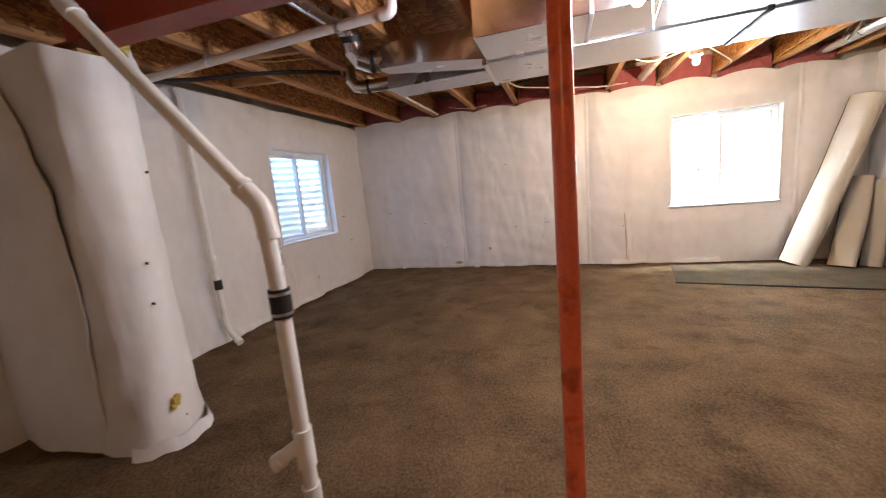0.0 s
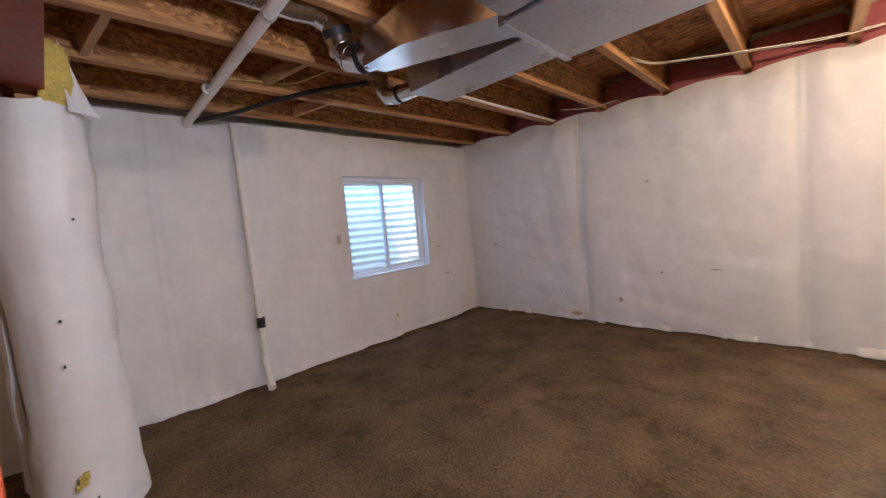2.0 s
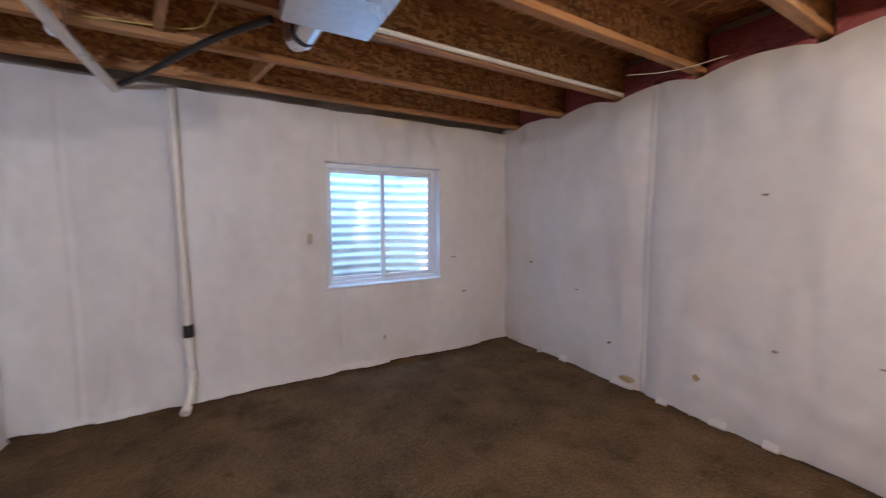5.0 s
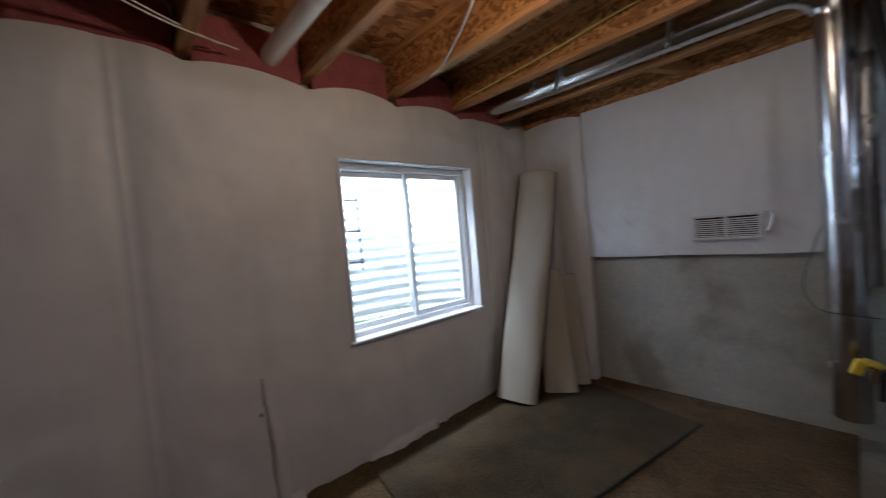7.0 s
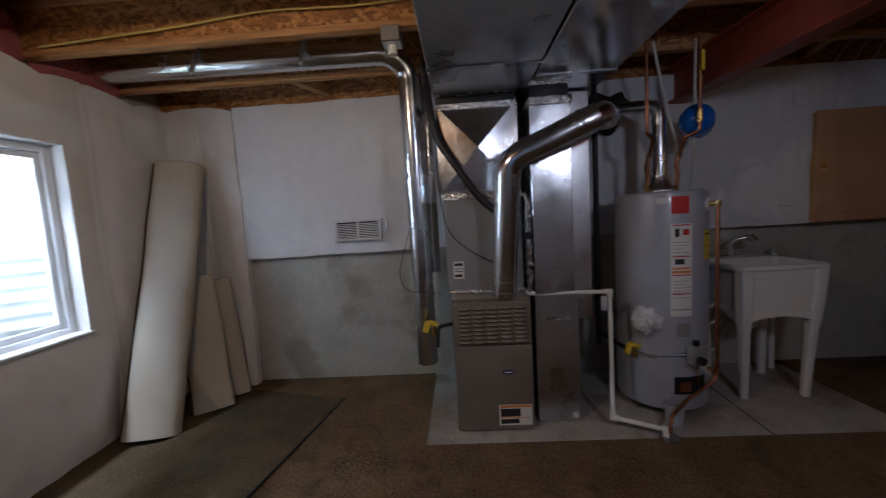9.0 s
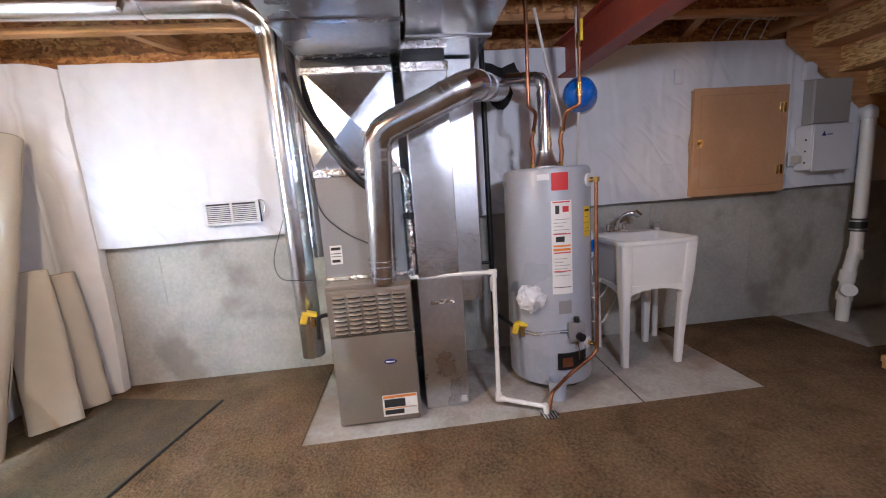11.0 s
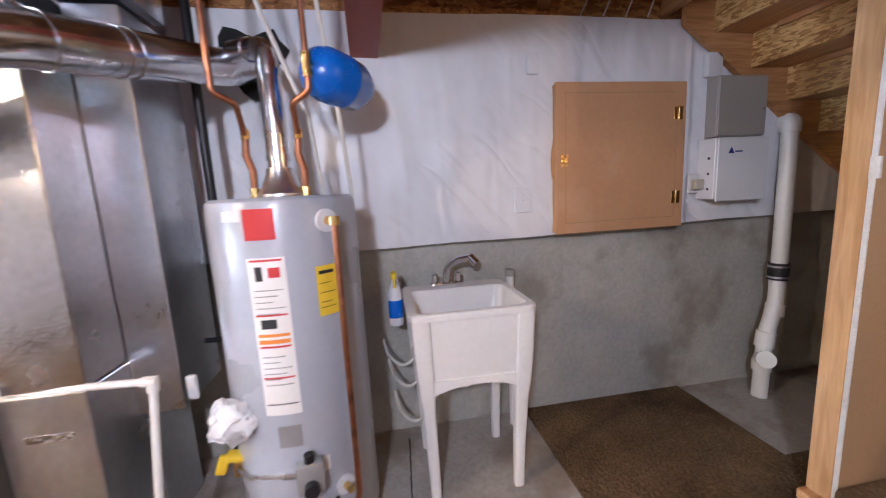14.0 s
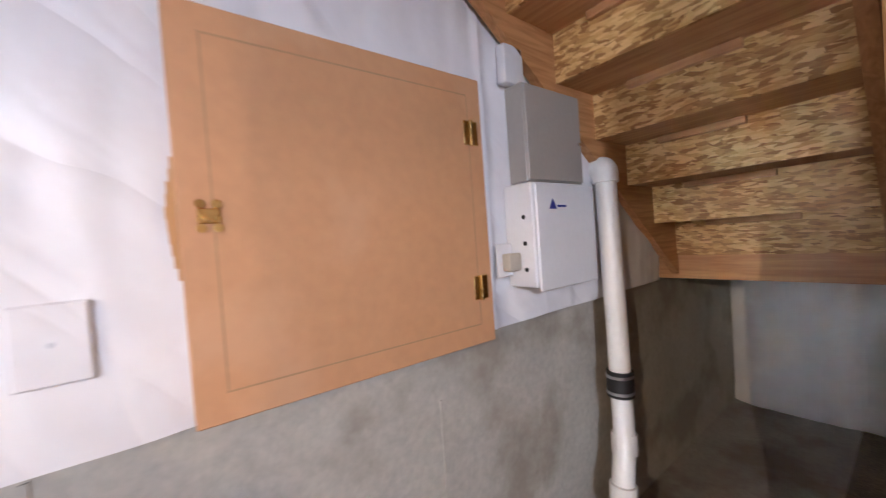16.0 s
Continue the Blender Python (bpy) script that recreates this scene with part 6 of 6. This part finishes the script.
cable([(5.652, -0.1, 2.43), (5.648, -0.9, 2.47), (5.652, -1.4, 2.52), (5.65, -1.9, 2.50), (5.655, -2.2, 2.52)], 0.006, WIRE_YELLOW, "yellow cable stapled along a joist web")
cable([(1.99, -0.1, 2.44), (1.992, -1.4, 2.46), (1.99, -2.2, 2.5), (1.992, -3.6, 2.48)], 0.006, WIRE_YELLOW, "yellow cable stapled along a joist web")
cable([(1.985, -0.1, 2.42), (1.985, -1.3, 2.43), (1.988, -2.4, 2.47)], 0.005, WIRE_WHITE, "white cable stapled along a joist web")
cable([(1.75, -0.38, 2.40), (2.0, -0.26, 2.362), (2.25, -0.14, 2.40)], 0.003, WIRE_WHITE, "white cable sagging between two joists")
cable([(2.66, -1.0, 2.44), (2.78, -0.905, 2.385), (3.2, -0.61, 2.376), (3.78, -0.26, 2.37), (4.08, -0.11, 2.41)], 0.0042, WIRE_WHITE, "white cable run under the joists towards the wall")
cable([(2.66, -1.06, 2.45), (2.78, -0.96, 2.38), (3.22, -0.66, 2.37), (3.74, -0.31, 2.374), (4.0, -0.10, 2.42)], 0.004, WIRE_WHITE, "white cable run under the joists towards the wall")
cable([(3.88, -1.36, 2.40), (4.05, -1.26, 2.345), (4.22, -1.2, 2.35), (4.43, -1.4, 2.372)], 0.005, WIRE_WHITE, "white cable swung to the bulb holder")
cable([(4.47, -1.5, 2.37), (4.8, -1.0, 2.36), (5.08, -0.5, 2.38), (5.1, -0.1, 2.42)], 0.006, WIRE_WHITE, "white cable run under the joists to the bulb")
cable([(0.84, -3.4, 2.42), (0.85, -2.9, 2.46), (1.37, -2.8, 2.44)], 0.005, WIRE_YELLOW, "yellow cable looped in a joist bay")
for k in range(4):
    cable([(6.4 + 0.03 * k, -5.75, 2.63), (6.45 + 0.02 * k, -5.55 - 0.05 * k, 2.42), (6.60, -5.35 - 0.13 * k, 2.50), (6.66, -5.3 - 0.14 * k, 2.36)], 0.005, WIRE_WHITE, "white cable dropping behind the plastic sheet", "panel feed cables")
jb = thing("ceiling_junction_box", (5.66, -2.05, 2.36), "small metal junction box with an exposed socket under a joist", "junction box")
part("box", boxed((5.63, -2.12, 2.30), (5.74, -2.02, 2.384), 0.005), GALV_DULL, jb)
part("socket", rodded((5.685, -2.07, 2.25), (5.685, -2.07, 2.299), 0.025), PORCELAIN, jb)

# ---- marks on the wall facing ----


def facing_mark(x, y, z, w, h, axis, mat=CARPET_BACK):
    """A small scuff or staple stain on the insulation facing."""
    bm = bmesh.new()
    ring = []
    for k in range(9):
        a = 2 * math.pi * k / 9
        r = 1 + 0.5 * noise.noise((k * 1.7, x * 3, z * 5))
        u, v = w / 2 * r * math.cos(a), h / 2 * r * math.sin(a)
        ring.append((u, v))
    f = [bm.verts.new((x + u, y - 0.004, z + v) if axis == "x" else (x + 0.004, y + u, z + v)) for u, v in ring]
    b = [bm.verts.new((x + u, y + 0.03, z + v) if axis == "x" else (x - 0.03, y + u, z + v)) for u, v in ring]
    bm.faces.new(f)
    bm.faces.new(b[::-1])
    for k in range(9):
        bm.faces.new((f[k], f[(k + 1) % 9], b[(k + 1) % 9], b[k]))
    return bm


SMUDGE = material("facing_smudge", (0.34, 0.28, 0.23), 0.7, spread=0.3)
RUST = material("adhesive_stain", (0.5, 0.38, 0.22), 0.7, spread=0.3)
for x, z, w, h, m in ((2.14, 0.30, 0.05, 0.055, RUST), (2.55, 0.62, 0.03, 0.015, SMUDGE), (3.0, 0.66, 0.09, 0.012, SMUDGE), (1.45, 0.35, 0.02, 0.02, SMUDGE), (1.62, 0.09, 0.12, 0.05, RUST),
                      (2.45, 1.55, 0.03, 0.014, SMUDGE), (1.1, 0.75, 0.03, 0.012, SMUDGE), (4.02, 0.55, 0.02, 0.02, SMUDGE), (0.5, 0.95, 0.03, 0.02, SMUDGE)):
    part("scuff_mark", facing_mark(x, -0.055, z, w, h, "x"), m, north_facing, smooth=0)
for y, z, w, h, m in ((-1.545, 0.254, 0.035, 0.05, RUST), (-2.206, 1.243, 0.035, 0.1, CARPET_BACK), (-0.62, 0.62, 0.06, 0.015, SMUDGE), (-2.5, 1.5, 0.03, 0.08, WRAP), (-0.75, 1.0, 0.05, 0.012, SMUDGE),
                      (-4.8, 1.5, 0.03, 0.04, SMUDGE), (-5.4, 0.9, 0.03, 0.03, SMUDGE)):
    part("scuff_mark", facing_mark(0.065, y, z, w, h, "y"), m, west_facing, smooth=0)


def facing_depth(ob, axis, u, z):
    """How far the facing stands out of its wall at a place."""
    k = 0 if axis == "x" else 1
    v = min(ob.data.vertices, key=lambda v: (v.co[k] - u) ** 2 + (v.co.z - z) ** 2 - 0.0001 * abs(v.co[1 - k]))
    return v.co[1 - k]


def curled_hem(ob, axis, u0, u1, seed, name="curled_hem"):
    """The loose lower edge of the facing, rolled outwards on the carpet."""
    rows, n = [], max(6, round((u1 - u0) / 0.025))
    for i in range(n + 1):
        u = u0 + (u1 - u0) * i / n
        d = facing_depth(ob, axis, u, 0.03)
        size = (0.45 + 0.75 * abs(noise.noise((u * 2.7, seed, 0.5))) + 0.35 * noise.noise((u * 11, seed, 3.0))) * min(1.0, 5 * min(i, n - i) / n + 0.12)
        row = []
        for out, z in ((0.0, 0.075), (0.012, 0.052), (0.03, 0.03), (0.042, 0.014), (0.034, 0.005), (0.015, 0.003)):
            w = out * size + 0.004 * noise.noise((u * 23, z * 40, seed))
            h = 0.003 + z * (0.5 + 0.6 * size)
            row.append((u, d - w - 0.003, h) if axis == "x" else (d + w + 0.003, u, h))
        rows.append(row)
    part_mesh(name, grid_mesh(name, rows), WRAP, ob, "loose white hem curled on the carpet", smooth=60)


for u0, u1 in ((0.5, 1.25), (1.35, 1.95), (2.1, 3.4), (3.5, 4.35), (4.6, 5.3)):
    curled_hem(north_facing, "x", u0, u1, u0 * 3.1)
for u0, u1 in ((-3.05, -2.45), (-2.2, -1.5), (-1.2, -0.4), (-3.95, -3.35)):
    curled_hem(west_facing, "y", u0, u1, u0 * 2.3)
# slit in the facing under the window, with its lifted lip
lip, slit = [], bmesh.new()
for i in range(15):
    z = 0.05 + 0.66 * i / 14
    x = 4.062 - 0.022 * i / 14 + 0.01 * noise.noise((z * 7, 3, 1))
    d = facing_depth(north_facing, "x", x, z)
    w = 0.004 + 0.016 * math.sin(math.pi * min(1.0, i / 13)) ** 2
    lip.append([(x + 0.075, d + 0.002, z), (x + 0.045, d - 0.008 - w * 0.5, z), (x + 0.014, d - 0.012 - w, z), (x + 0.004, d - 0.006 - w * 0.7, z)])
    box(slit, (x - 0.003, d - 0.004 - w * 0.3, z - 0.025), (x + 0.0045, d + 0.01, z + 0.0235))
part_mesh("lifted_lip", grid_mesh("lifted_lip", lip), WRAP, north_facing, "lifted lip of the slit", smooth=60)
part("slit", slit, RUST, north_facing, "brown slit in the facing", smooth=0)
# control joint across the bare slab
bm = bmesh.new()
for k in range(12):
    x = 5.705 + 0.075 * k
    box(bm, (x, -4.139 - 0.004 * k - 0.0035, -0.0125), (x + 0.0752, -4.139 - 0.004 * k + 0.0035 + 0.0015 * (k % 2), -0.0105))
tagged(part("trim_slab_joint", bm, DARK, None, "dark control joint across the concrete slab", smooth=0), category="joint", kind="structure")
# printed line on the waste pipe
bm = bmesh.new()
for k in range(14):
    if k % 5 == 4:
        continue
    m = Matrix.Translation((2.152, -4.541, 0.98 + 0.0125 * k)) @ Matrix.Rotation(math.atan2(0.6, 0.8), 4, "Z")
    box(bm, (0.029, -0.003 - 0.001 * (k % 3), 0), (0.0316, 0.003, 0.0085), 0, m)
part("print_bar", bm, BLACK_INK, waste, "line of fine black print", smooth=0)
# form seams on the bare concrete
for y, z0, z1 in ((-0.92, 0.0, 1.0), (-1.88, 0.0, 1.08), (-4.85, 0.5, 1.1), (-5.78, 0.25, 0.95), (-3.32, 0.0, 1.1)):
    bm = bmesh.new()
    for k in range(8):
        a, b = z0 + (z1 - z0) * k / 8, z0 + (z1 - z0) * (k + 1) / 8
        box(bm, (EAST - 0.004 - 0.002 * (k % 2), y - 0.005 - 0.002 * (k % 3), a), (EAST + 0.004, y + 0.005, b))
    part("form_seam", bm, WALL_CONCRETE, east_wall)

# ---- weeds and ladder in the sunlit well ----
lad = thing("well_ladder", (5.02, 0.86, 1.15), "black steel escape ladder hung in the window well", "ladder")
for x in (4.86, 5.18):
    part("rail", tubed([(x, 0.83, 1.15), (x, 0.83, 2.40), (x, 1.0, 2.47)], 0.009, 8), BLACK_IRON, lad)
    part("bracket", tubed([(x, 0.83, 1.22), (x, 1.0, 1.22)], 0.007, 8), BLACK_IRON, lad)
for k in range(5):
    part("rung", tubed([(4.84, 0.83, 1.225 + 0.275 * k), (5.2, 0.83, 1.225 + 0.275 * k)], 0.008, 8), BLACK_IRON, lad)


def weed(x, y, z, n, spread, tall):
    w = thing("weed", (x, y, z), "green leafy weed growing in the window well", "weed", "weeds in the well")
    stems, leaves = bmesh.new(), bmesh.new()
    for k in range(n):
        a, tilt = random.uniform(0, 6.28), random.uniform(0.1, 0.6)
        h = tall * random.uniform(0.5, 1.0)
        tip = Vector((x + math.cos(a) * spread * tilt, y + math.sin(a) * spread * tilt * 0.6, z + h))
        root = Vector((x + random.uniform(-0.03, 0.03), y + random.uniform(-0.03, 0.03), z - 0.04))
        tube(stems, [root, root.lerp(tip, 0.5) + Vector((0, 0, h * 0.12)), tip], [0.004, 0.003, 0.0015], 5)
        for j in range(5):
            c = root.lerp(tip, 0.35 + 0.15 * j)
            d = Vector((random.uniform(-1, 1), random.uniform(-0.6, 0.6), random.uniform(-0.2, 0.5))).normalized()
            s = d.cross(Vector((0, 0, 1))).normalized() * 0.016
            L = random.uniform(0.04, 0.08)
            v = [leaves.verts.new(p) for p in (c, c + d * L * 0.45 + s, c + d * L, c + d * L * 0.45 - s)]
            leaves.faces.new((v[0], v[1], v[2]))
            leaves.faces.new((v[0], v[2], v[3]))
    part("stems", stems, LEAF, w)
    part("leaves", leaves, LEAF, w, smooth=0)


for x, y, n, sp, tl in ((4.55, 0.55, 7, 0.25, 0.33), (4.72, 0.45, 8, 0.3, 0.25), (4.9, 0.6, 7, 0.3, 0.2), (5.1, 0.5, 6, 0.3, 0.15), (5.4, 0.6, 6, 0.3, 0.22), (5.55, 0.5, 5, 0.25, 0.17), (4.4, 0.4, 6, 0.2, 0.28)):
    weed(x, y, 0.61, n, sp, tl)
vine = thing("vine", (4.5, 0.3, 2.46), "green vine trailing down into the window well", "vine")
stems, leaves = bmesh.new(), bmesh.new()
for x in (4.48, 4.58, 4.66):
    pts = [(x + 0.02 * math.sin(k), 0.26 + 0.012 * k, 2.47 - 0.09 * k) for k in range(8)]
    tube(stems, pts, 0.003, 5)
    for p in pts[2:]:
        for _ in range(2):
            c0 = Vector(p)
            d = Vector((random.uniform(-1, 1), random.uniform(-0.5, 0.5), random.uniform(-0.6, 0.1))).normalized()
            s0 = d.cross(Vector((0, 1, 0.2))).normalized() * 0.02
            v = [leaves.verts.new(q) for q in (c0, c0 + d * 0.025 + s0, c0 + d * 0.06, c0 + d * 0.025 - s0)]
            leaves.faces.new((v[0], v[1], v[2]))
            leaves.faces.new((v[0], v[2], v[3]))
part("stems", stems, LEAF, vine)
part("leaves", leaves, LEAF, vine, smooth=0)
